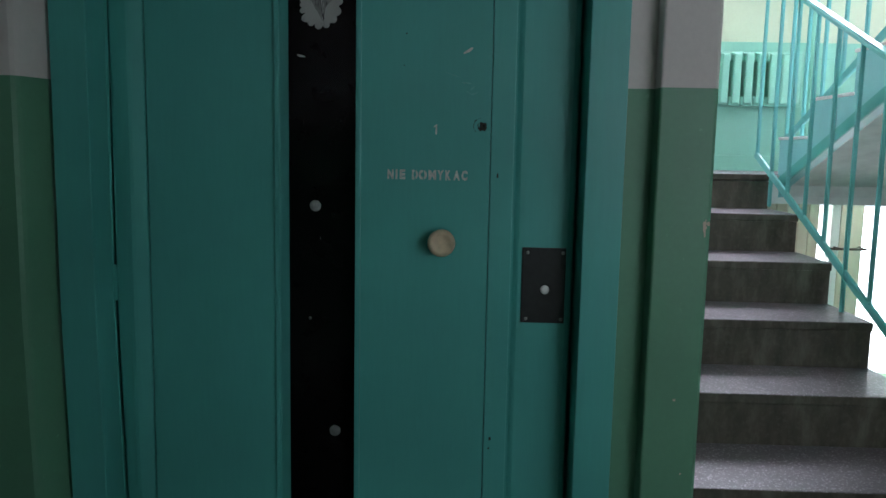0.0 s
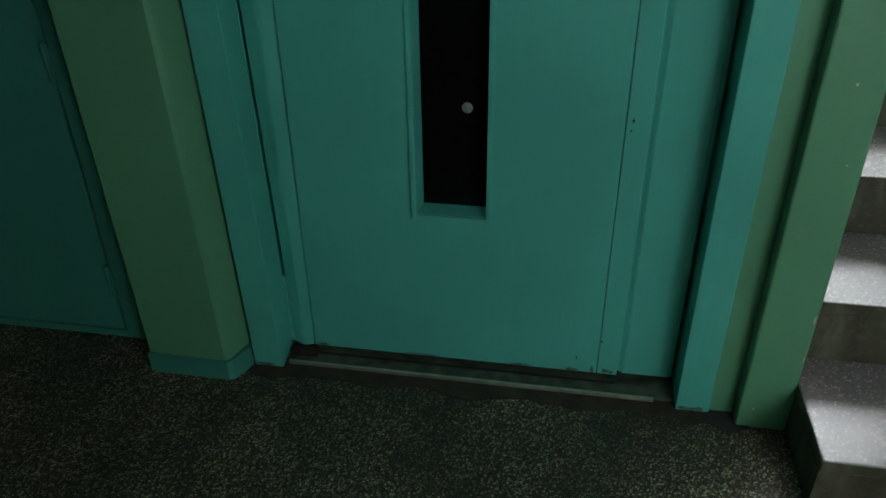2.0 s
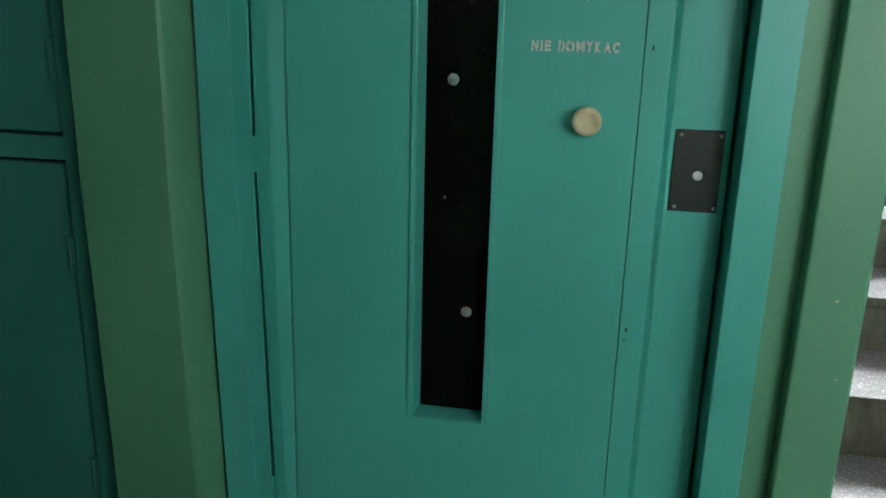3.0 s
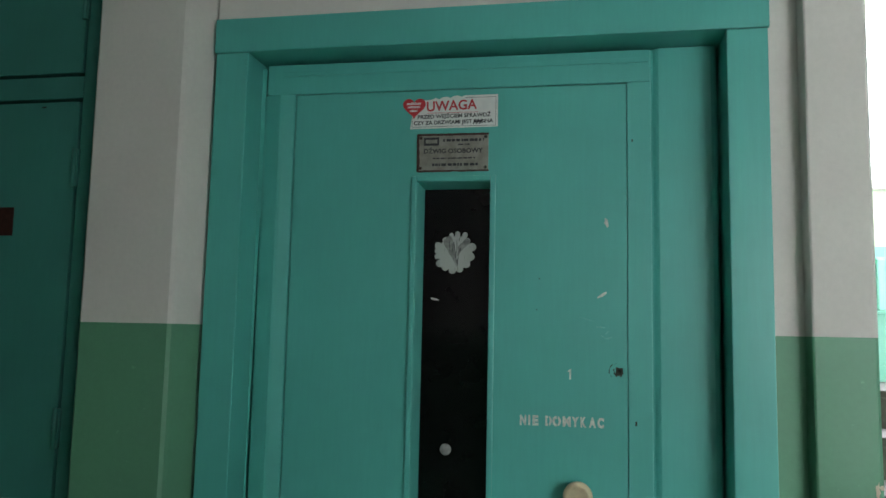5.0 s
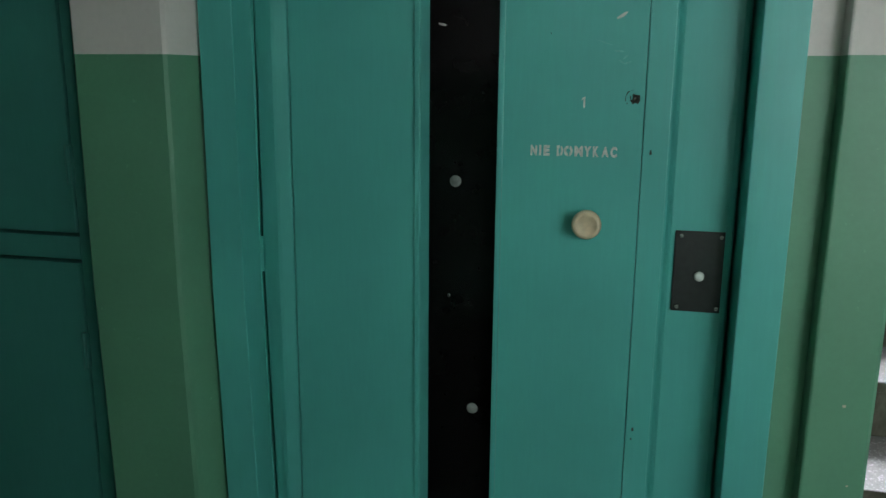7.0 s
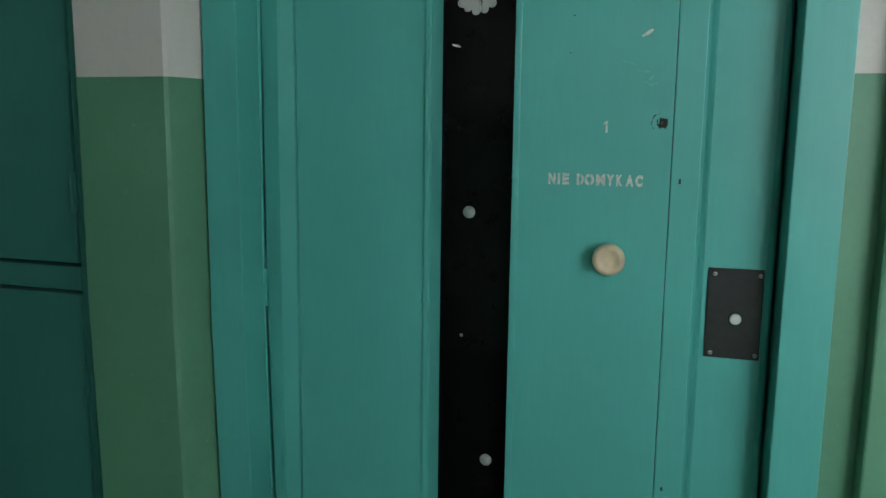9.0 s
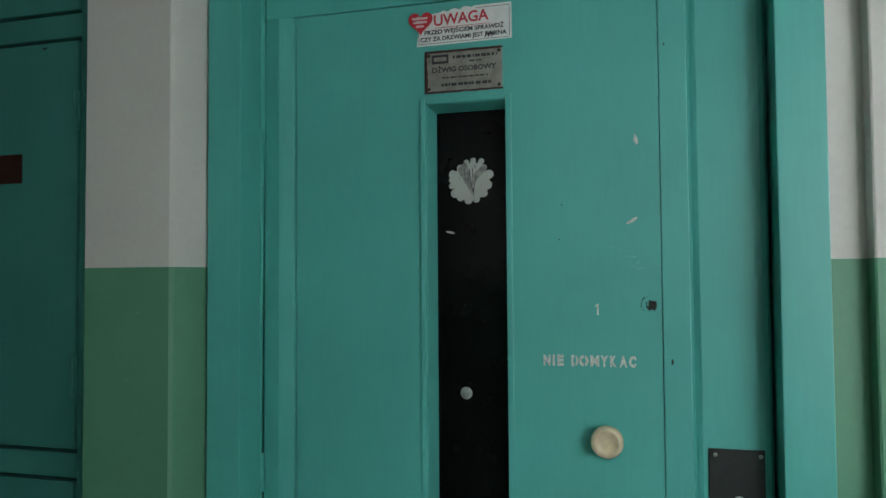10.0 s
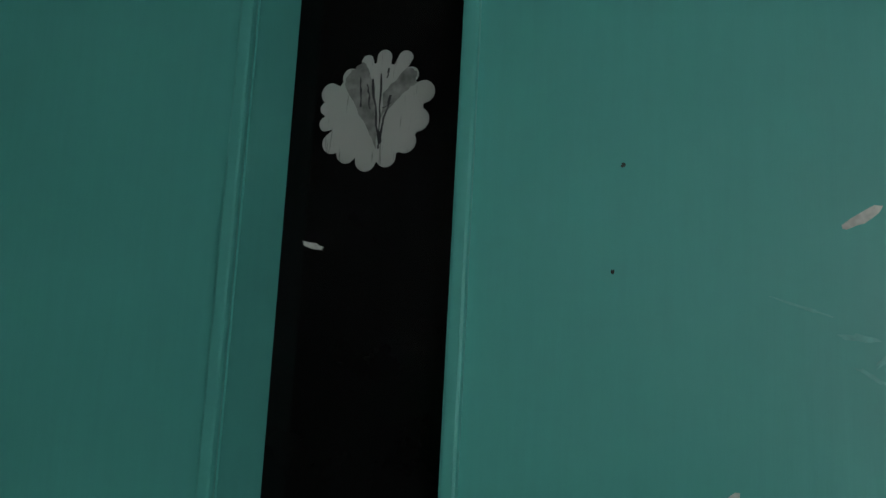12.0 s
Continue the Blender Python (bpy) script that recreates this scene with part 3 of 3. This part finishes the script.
def rubbed(pts, seed, depth, label):
    """A rubbed patch with a ragged edge; the corners are given in sticker radii."""
    rnd = random.Random(seed)
    edge = []
    for (xa, za), (xb, zb) in zip(pts, pts[1:] + pts[:1]):
        for i in range(6):
            k = i / 6
            edge.append((FX + FR * (xa + (xb - xa) * k + rnd.uniform(-0.02, 0.02)), FZ + FR * (za + (zb - za) * k + rnd.uniform(-0.02, 0.02))))
    part("smear", extrude_poly(edge, GY - depth - 0.0002, GY - depth, "y"), SMEAR, flower, label)


rubbed([(0.05, -0.62), (-0.22, -0.15), (-0.60, 0.50), (-0.50, 0.68), (-0.26, 0.86), (-0.10, 0.55), (-0.02, 0.05)], 41, 0.0011, "rubbed grey wedge")
rubbed([(0.10, -0.10), (0.12, 0.30), (0.50, 0.72), (0.66, 0.62), (0.68, 0.44), (0.38, 0.20)], 42, 0.00111, "rubbed grey patch")
dot = tagged(part("round_sticker", lathe([(0, -0.001), (0.0122, -0.001), (0.0128, 0.0)], 28), plain("greyed_white_sticker", (0.30, 0.325, 0.30), 0.6, 0, 140, 0.25, 0.1)), "small round pale sticker on the dark door pane", "sticker", "round stickers on the pane")
dot.matrix_basis = Matrix.Translation((0.3625, GY, 1.2445))
copy_thing(dot, Matrix.Translation((0.408, GY, 0.717)))
copy_thing(dot, Matrix.Translation((0.350, GY, 0.985)) @ Matrix.Diagonal((0.25, 1, 0.3, 1)))

# warning sticker over the window
st = thing("warning_sticker", "torn white warning sticker with red heading and black lines", "sticker")
edge = [(0.2745, 1.958), (0.4745, 1.9595), (0.4740, 2.033), (0.400, 2.033)]
for i in range(12):
    x = 0.392 - i * 0.0085
    edge.append((x, 2.031 - 0.0007 * i + (0.003 if i % 3 else -0.001) * (1 if i < 8 else 0)))
edge += [(0.280, 1.995)]
part("sheet", extrude_poly(edge, -0.0008, -0.0002, "y"), PAPER, st)
bm = bmesh.new()
for x0, x1, z0, z1 in ((0.279, 0.470, 1.9622, 1.9630), (0.4692, 0.470, 1.963, 2.028), (0.400, 0.4692, 2.0272, 2.028), (0.279, 0.2797, 1.963, 1.985)):
    box(bm, x0, x1, -0.0011, -0.0009, z0, z1)
part("border", bm, INK, st)
lettering("heading", "UWAGA", 0.3125, 1.9985, 0.0315, RED, st, -0.0012, 0.115, 0.0006, -1.5, "red heading UWAGA")
bm = boxed(0.314, 0.430, -0.0012, -0.0010, 1.9935, 1.9945)
part("underline", bm, RED, st)
lettering("line", "PRZED WEJ\u015aCIEM SPRAWD\u0179", 0.292, 1.9815, 0.0122, INK, st, -0.0012, 0.166, 0.0003, -0.6, "black line PRZED WEJSCIEM SPRAWDZ")
lettering("line", "CZY ZA DRZWIAMI JEST KABINA", 0.283, 1.9672, 0.0122, INK, st, -0.0012, 0.181, 0.0003, -0.6, "black line CZY ZA DRZWIAMI JEST KABINA")
bm = bmesh.new()
for k in range(5):
    bar((0.419 + k * 0.0035, -0.0014, 1.966 + 0.004 * (k % 2)), (0.424 + k * 0.0035, -0.0014, 1.977 - 0.003 * (k % 2)), 0.0004, 0.0026, 0, bm)
part("scribble", bm, INK, st, "black scribble over the words")

# heart sticker
bm = bmesh.new()
pts = []
for i in range(48):
    a = 6.28319 * i / 48
    pts.append((0.2835 + 0.0016 * 16 * math.sin(a) ** 3 * 1.03, 2.009 + 0.00165 * (13 * math.cos(a) - 5 * math.cos(2 * a) - 2 * math.cos(3 * a) - math.cos(4 * a))))
extrude_poly(pts, -0.0020, -0.0014, "y", bm)
heart = tagged(part("heart_sticker", bm, RED), "red heart shaped sticker with three small white lines", "sticker")
for z, x0, x1 in ((2.0165, 0.266, 0.299), (2.0085, 0.268, 0.297), (2.0, 0.274, 0.291)):
    bm = bmesh.new()
    x = x0
    rnd = random.Random(int(z * 1e4))
    while x < x1:
        w = rnd.uniform(0.0016, 0.0034)
        box(bm, x, min(x + w, x1), -0.0024, -0.0021, z - 0.0022, z + 0.0022 + rnd.choice((0, 0, 0.0012)))
        x += w + 0.0009
    part("print_line", bm, PAPER, heart)

# maker's plate
plate = tagged(part("name_plate", boxed(0.2945, 0.4545, -0.0022, 0.0, 1.8605, 1.9430, 0.0008), PLATE), "grey oxidised metal name plate with rusty edges above the door window", "plate")
lettering("words", "D\u0179WIG OSOBOWY", 0.3085, 1.9010, 0.0138, INK, plate, -0.0027, 0.134, 0.0004, 0, "black words DZWIG OSOBOWY")
bm = bmesh.new()
box(bm, 0.308, 0.343, -0.0027, -0.0023, 1.9185, 1.9370, 0.0)
part("emblem", bm, INK, plate, "dark emblem block")
part("emblem_face", boxed(0.312, 0.339, -0.0030, -0.0028, 1.9235, 1.9320), PLATE, plate)
for z, x0, x1, h, seed in ((1.930, 0.352, 0.444, 0.0058, 1), (1.920, 0.386, 0.412, 0.003, 2), (1.889, 0.330, 0.425, 0.003, 3), (1.8745, 0.328, 0.432, 0.0058, 4)):
    rnd = random.Random(seed)
    bm = bmesh.new()
    x = x0
    while x < x1:
        w = rnd.uniform(0.003, 0.012)
        box(bm, x, min(x + w, x1), -0.0027, -0.0023, z - h / 2, z + h / 2)
        x += w + rnd.uniform(0.0012, 0.004)
    part("print_bar", bm, INK, plate)
for x in (0.301, 0.448):
    for z in (1.8675, 1.9365):
        part("rivet", lathe([(0, -0.0042), (0.0025, -0.0038), (0.0036, -0.0022)], 12, (x, 0, z)), BROWN if x < 0.4 else BARE, plate)

for x0, x1, z0, z1, seed in ((0.2935, 0.4555, 1.9415, 1.9450, 51), (0.2925, 0.2965, 1.860, 1.9445, 52), (0.2935, 0.456, 1.8590, 1.8615, 53)):
    rnd = random.Random(seed)
    n = 18
    if x1 - x0 > z1 - z0:
        ring = [(x0 + (x1 - x0) * i / n, z0 - rnd.uniform(0, 0.0012)) for i in range(n + 1)] + [(x1 - (x1 - x0) * i / n, z1 + rnd.uniform(0, 0.0012)) for i in range(n + 1)]
    else:
        ring = [(x0 - rnd.uniform(0, 0.001), z1 - (z1 - z0) * i / n) for i in range(n + 1)] + [(x1 + rnd.uniform(0, 0.0028), z0 + (z1 - z0) * i / n) for i in range(n + 1)]
    part("rusty_edge", extrude_poly(ring, -0.0026, -0.0003, "y"), BROWN, plate, "rusty dark edge")

# call button plate
cb = thing("call_plate", "black lift call plate with one pale round button", "call button")
part("faceplate", boxed(0.8305, 0.9275, 0.008, 0.0125, 0.9955, 1.1650, 0.0012), BLACK, cb)
part("button", lathe([(0, -0.0035), (0.0085, -0.0035), (0.0098, -0.0025), (0.0102, 0.0)], 28, (0.8825, 0.008, 1.071)), BUTTON, cb, "pale round push button")
part("collar", lathe([(0.0105, -0.0010), (0.0125, -0.0010), (0.0130, 0.0)], 28, (0.8825, 0.008, 1.071)), BLACK, cb)
for x in (0.8425, 0.9205):
    for z in (1.0045, 1.1540):
        s = part("screw", lathe([(0, -0.0020), (0.0032, -0.0018), (0.0040, 0.0)], 14, (x, 0.008, z)), STEEL, cb, "bright slotted screw")
        part("slot", boxed(x - 0.003, x + 0.003, 0.0056, 0.0062, z - 0.0005, z + 0.0005), INK, s)

for x, z, w, h, seed in ((1.150, 0.862, 0.006, 0.006, 61), (1.192, 1.228, 0.007, 0.030, 62), (1.198, 1.236, 0.010, 0.008, 63), (1.197, 0.33, 0.004, 0.022, 64), (1.198, 0.22, 0.003, 0.016, 65), (1.12, 0.06, 0.006, 0.007, 66), (1.172, 0.70, 0.004, 0.004, 67)):
    tagged(blot("wall_chip", x, z, w, h, CREAM_PAINT, None, y=-0.1062 + max(0, x - 1.19) * 0.02, n=12, seed=seed, rag=0.4), "pale chip in the green paint of the pier", "paint chip", "chips in the wall paint")
for x, z, w, h, seed in ((-0.30, 1.36, 0.004, 0.004, 71), (-0.33, 0.52, 0.008, 0.006, 72), (-0.27, 0.33, 0.005, 0.005, 73)):
    tagged(blot("wall_chip", x, z, w, h, GREEN, None, y=-0.1368, n=12, seed=seed, rag=0.4), "small blob of green paint on the pier", "paint chip", "chips in the wall paint")

# skirting on the west pier
bm = extrude_poly([(-0.4085, -0.05), (-0.4135, -0.140), (-0.192, -0.142), (-0.179, -0.134), (-0.152, -0.074), (-0.16, -0.05)], 0.0, 0.062)
for v in bm.verts:
    if v.co.z > 0.03:
        v.co.z += random.uniform(-0.006, 0.004)
tagged(part("baseboard", bm, TEAL_DULL_SHADED), "turquoise painted skirting of the pier", "baseboard", kind="structure")

# ---- meter cupboard in the niche ----
cup = thing("meter_cupboard", "dull turquoise wooden cupboard with stacked doors in a niche, its shade in the colour", "cupboard")
CY = -0.010
part("stile", boxed(-0.548, -0.408, CY - 0.006, 0.05, 0.0, 2.46, 0.003), TEAL_DULL_SHADED, cup)
part("stile", boxed(-1.32, -1.215, CY - 0.006, 0.05, 0.0, 2.46, 0.003), TEAL_DULL_SHADED, cup)
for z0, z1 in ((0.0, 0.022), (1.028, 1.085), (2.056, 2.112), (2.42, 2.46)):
    part("rail", boxed(-1.2148, -0.5482, CY - 0.005, 0.05, z0, z1, 0.003), TEAL_DULL_SHADED, cup)
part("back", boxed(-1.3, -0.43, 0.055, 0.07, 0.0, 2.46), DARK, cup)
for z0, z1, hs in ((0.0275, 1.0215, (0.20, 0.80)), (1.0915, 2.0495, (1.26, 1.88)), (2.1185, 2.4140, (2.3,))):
    d = part("cupboard_door", boxed(-1.207, -0.5560, CY - 0.006, 0.02, z0 + 0.002, z1 - 0.002, 0.003), TEAL_DULL_SHADED, cup)
    for z in hs:
        hg = part("hinge", boxed(-0.5615, -0.5430, CY - 0.015, CY - 0.0062, z - 0.045, z + 0.045, 0.002), TEAL_DULL_SHADED, d)
        bm = lathe([(0, -0.046), (0.005, -0.046), (0.006, 0.0), (0.005, 0.046), (0, 0.046)], 12)
        bm.transform(Matrix.Translation((-0.5515, CY - 0.018, z)) @ Matrix.Rotation(radians(90), 4, "X"))
        part("pin", bm, TEAL_DULL_SHADED, hg)
pl = tagged(part("door_plaque", boxed(-0.80, -0.7135, CY - 0.0085, CY - 0.0062, 1.715, 1.785, 0.001), BROWN), "small dark red brown plaque on the cupboard door", "plaque")
blot("paint_speck", -0.652, 2.035, 0.014, 0.005, BARE, cup, y=CY - 0.0067, seed=12)

# ---- stairs ----
RISE, FIRST, RUN, Y1, SX0, SX1 = 0.1643, 0.140, 0.343, -0.334, 1.2055, 2.15
flight = thing("staircase", "terrazzo stair flight, dirty risers coloured for shade, polished treads for window light", "stairs", kind="structure")


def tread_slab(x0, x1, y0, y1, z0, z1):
    """Polished top coloured paler for window light, dirty front and sides darker for shade, a worn and softened nose.
    """
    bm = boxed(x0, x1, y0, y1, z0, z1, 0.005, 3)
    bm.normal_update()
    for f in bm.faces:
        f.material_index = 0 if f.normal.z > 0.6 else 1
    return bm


for n in range(1, 8):
    y, z = Y1 + RUN * (n - 1), FIRST + RISE * (n - 1)
    low = 0.0 if n == 1 else z - RISE - 0.04
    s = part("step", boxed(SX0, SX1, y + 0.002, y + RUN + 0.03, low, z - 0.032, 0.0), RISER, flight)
    part("tread", tread_slab(SX0, SX1 + 0.006, y, y + RUN + 0.0015, z - 0.032, z), [TREAD, RISER], s, "polished terrazzo tread, window light in its colour")
LZ2 = FIRST + RISE * 7
LY = Y1 + RUN * 7
part("cheek", extrude_poly([(Y1 + 0.35, 0.0), (LY, LZ2 - 0.20), (LY, LZ2 - 0.32), (Y1 + 0.60, 0.0)], SX0, SX1 - 0.01, "x"), WHITE, flight)
land = thing("landing", "half landing with a polished terrazzo edge", "landing", kind="structure")
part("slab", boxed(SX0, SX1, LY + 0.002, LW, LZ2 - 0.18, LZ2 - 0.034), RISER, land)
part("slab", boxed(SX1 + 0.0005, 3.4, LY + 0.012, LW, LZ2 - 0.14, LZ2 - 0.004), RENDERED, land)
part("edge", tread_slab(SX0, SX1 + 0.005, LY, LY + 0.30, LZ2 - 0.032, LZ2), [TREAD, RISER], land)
part("paving", boxed(SX0, 3.4, LY + 0.301, LW - 0.001, LZ2 - 0.0338, LZ2 - 0.0005), TREAD, land)
part("paving", boxed(SX1 + 0.006, 3.4, LY + 0.05, LY + 0.30, LZ2 - 0.0038, LZ2 - 0.0005), TREAD, land)
tagged(part("baseboard", boxed(SX0, 3.4, LW - 0.012, LW - 0.0005, LZ2, LZ2 + 0.087, 0.003), MINT), "mint green skirting of the landing", "baseboard", kind="structure")

# upper flight, seen from below
UX, UR, URUN, UY = 2.20, 0.163, 0.343, 2.10
up = thing("upper_staircase", "upper stair flight with a pale blue stringer and plain soffit", "stairs", kind="structure")
prof = [(UY, LZ2 - 0.06)]
for n in range(1, 9):
    prof += [(UY - URUN * (n - 1), LZ2 + UR * n), (UY - URUN * n, LZ2 + UR * n)]
yl, zl = prof[-1]
SOFFIT = [(yl, 1.235 + 0.40 * (2.06 - yl)), (2.06, 1.235), (UY - 0.01, 1.15)]
prof += SOFFIT
part("stringer", extrude_poly(prof, UX, UX + 0.05, "x"), STRINGER, up)
prof2 = [(y, z - 0.012) for y, z in prof[:-3]] + [(y, z + 0.004) for y, z in SOFFIT]
part("flight_slab", extrude_poly(prof2, UX + 0.0502, 3.39, "x"), [RENDERED], up)
# treads in the pale soffit colour, which paints the highlight along their edges
for n in range(1, 9):
    part("tread", boxed(UX - 0.006, 3.38, UY - URUN * n - 0.005, UY - URUN * (n - 1) + 0.012, LZ2 + UR * n + 0.0005, LZ2 + UR * n + 0.014, 0.004), RENDERED, up)
part("soffit_edge", bar((UX - 0.006, 2.055, 1.252), (UX - 0.006, yl, 1.252 + 0.40 * (2.055 - yl)), 0.011, 0.052, 0.003), TEAL, up)


def balustrade(name, x, y0, z0, slope, gap, count, high, ahead, label):
    """Flat bottom bar, round-cornered square balusters and a flat handrail; the first baluster stands at y0, the bar at z0 there."""
    b = thing(name, label, "railing")
    y1 = y0 - gap * (count - 1)
    ya, yb = y0 + ahead, y1 - 0.06
    za, zb = z0 + slope * (ya - y0), z0 + slope * (yb - y0)
    part("bottom_bar", bar((x, ya, za), (x, yb, zb), 0.012, 0.036), RAIL, b)
    part("handrail", bar((x, ya, za + high), (x, yb, zb + high), 0.040, 0.022, 0.005), RAIL, b)
    for i in range(count):
        y, z = y0 - gap * i, z0 - slope * gap * i
        drop = 0.15 if i % 4 == 1 else 0.0
        part("baluster", bar((x, y, z - drop), (x, y, z + high), 0.016, 0.016, 0.004), RAIL, b)
    return b


balustrade("stair_railing", 2.13, 2.191, 1.376, 0.45, 0.193, 13, 0.86, 0.02, "light blue green steel stair railing with square balusters")
balustrade("upper_stair_railing", UX + 0.012, 2.06, 1.455, -0.46, 0.17, 15, 0.80, 0.06, "light blue green steel railing of the upper flight")

# radiator on the landing wall
rad = thing("radiator", "mint green cast iron radiator on the landing wall", "radiator")
RZ0, RZ1, RY = 1.652, 1.950, LW - 0.10
NSEC = 7
for i in range(NSEC):
    x = 2.128 + i * 0.0665
    bm = boxed(x - 0.0225, x + 0.0225, RY - 0.055, RY + 0.055, RZ0 + 0.01, RZ1 - 0.01, 0.014, 3)
    box(bm, x - 0.033, x + 0.033, RY - 0.035, RY + 0.035, RZ0, RZ0 + 0.055, 0.012, 3)
    box(bm, x - 0.033, x + 0.033, RY - 0.035, RY + 0.035, RZ1 - 0.055, RZ1, 0.012, 3)
    part("section", bm, MINT, rad)
for z in (RZ0 + 0.028, RZ1 - 0.028):
    part("pipe", bar((2.545, RY, z), (2.62, RY, z), 0.024, 0.024, 0.006), MINT, rad)
part("bracket", boxed(2.225, 2.245, RY + 0.05, LW, RZ0 + 0.05, RZ0 + 0.08), MINT, rad)
part("riser_pipe", bar((2.62, RY, LZ2), (2.62, RY, 4.2), 0.026, 0.026, 0.007), MINT, rad)

vent = tagged(part("wall_box", boxed(2.665, 2.775, LW - 0.03, LW - 0.0005, 1.72, 1.93, 0.006), MINT), "small mint painted box on the landing wall", "box")
# landing window
win = thing("window_1", "white painted landing window full of daylight", "window", kind="structure")
part("window_sill", boxed(WAX, WBX, LW - 0.06, LW + 0.2, WAZ, WAZ + 0.03, 0.006), WHITE, win)
for x0, x1, z0, z1 in ((WAX, WAX + 0.07, WAZ + 0.03, WBZ), (WBX - 0.07, WBX, WAZ + 0.03, WBZ), (WAX + 0.07, WBX - 0.07, WAZ + 0.03, WAZ + 0.10), (WAX + 0.07, WBX - 0.07, WBZ - 0.07, WBZ), (2.71, 2.79, WAZ + 0.10, WBZ - 0.07)):
    part("window_frame", boxed(x0, x1, LW + 0.14, LW + 0.2, z0, z1, 0.006), WHITE, win)
for x0, x1 in ((WAX + 0.07, 2.71), (2.79, WBX - 0.07)):
    p = part("pane", boxed(x0, x1, LW + 0.168, LW + 0.172, WAZ + 0.10, WBZ - 0.07), GLASS, win)
    p.visible_shadow = False
# glazed entrance screen below the half landing
win3 = thing("window_3", "cream painted wooden entrance screen with bright panes and a push bar", "window", kind="structure")
for i in range(11):
    x = 2.1 + i * 0.0635
    part("board", boxed(x, x + 0.0605, LW + 0.05, LW + 0.08, 0.02, 1.12, 0.004), CREAM_PAINT, win3)
for x0, x1, mat in ((2.862, 2.912, WHITE), (2.914, 3.048, CREAM_PAINT), (3.33, 3.40, CREAM_PAINT)):
    part("mullion", boxed(x0, x1, LW + 0.03, LW + 0.10, 0.02, 1.12, 0.006), mat, win3)
for x0, x1 in ((2.80, 2.862), (3.048, 3.33)):
    p = part("pane", boxed(x0, x1, LW + 0.062, LW + 0.066, 0.02, 1.12), GLASS, win3)
    p.visible_shadow = False
part("push_bar", bar((2.79, LW - 0.02, 0.845), (3.055, LW - 0.02, 0.845), 0.014, 0.014, 0.004), BROWN, win3, "dark brown push bar")
for x in (2.885, 3.03):
    part("bracket", boxed(x - 0.008, x + 0.008, LW - 0.0125, LW + 0.0295, 0.835, 0.855, 0.003), BROWN, win3)
# out of view: added as the source of the lobby daylight
win2 = thing("window_2", "unseen lobby window, added for daylight on the lift door", "window", kind="structure")
for x0, x1, z0, z1 in ((1.85, 1.92, 0.9, 2.4), (3.78, 3.85, 0.9, 2.4), (1.92, 3.78, 0.9, 0.97), (1.92, 3.78, 2.33, 2.4), (2.81, 2.89, 0.97, 2.33)):
    part("window_frame", boxed(x0, x1, SOUTH - 0.13, SOUTH - 0.07, z0, z1, 0.005), WHITE, win2)
for x0, x1 in ((1.92, 2.81), (2.89, 3.78)):
    p = part("pane", boxed(x0, x1, SOUTH - 0.102, SOUTH - 0.098, 0.97, 2.33), GLASS, win2)
    p.visible_shadow = False
bm = bmesh.new()
box(bm, -6, 12, 12, 12.1, -4, 12)
box(bm, -6, 12, -14.1, -14, -4, 12)
structure("backdrop", bm, DAYLIGHT, "pale overcast distance outside the windows", "backdrop")
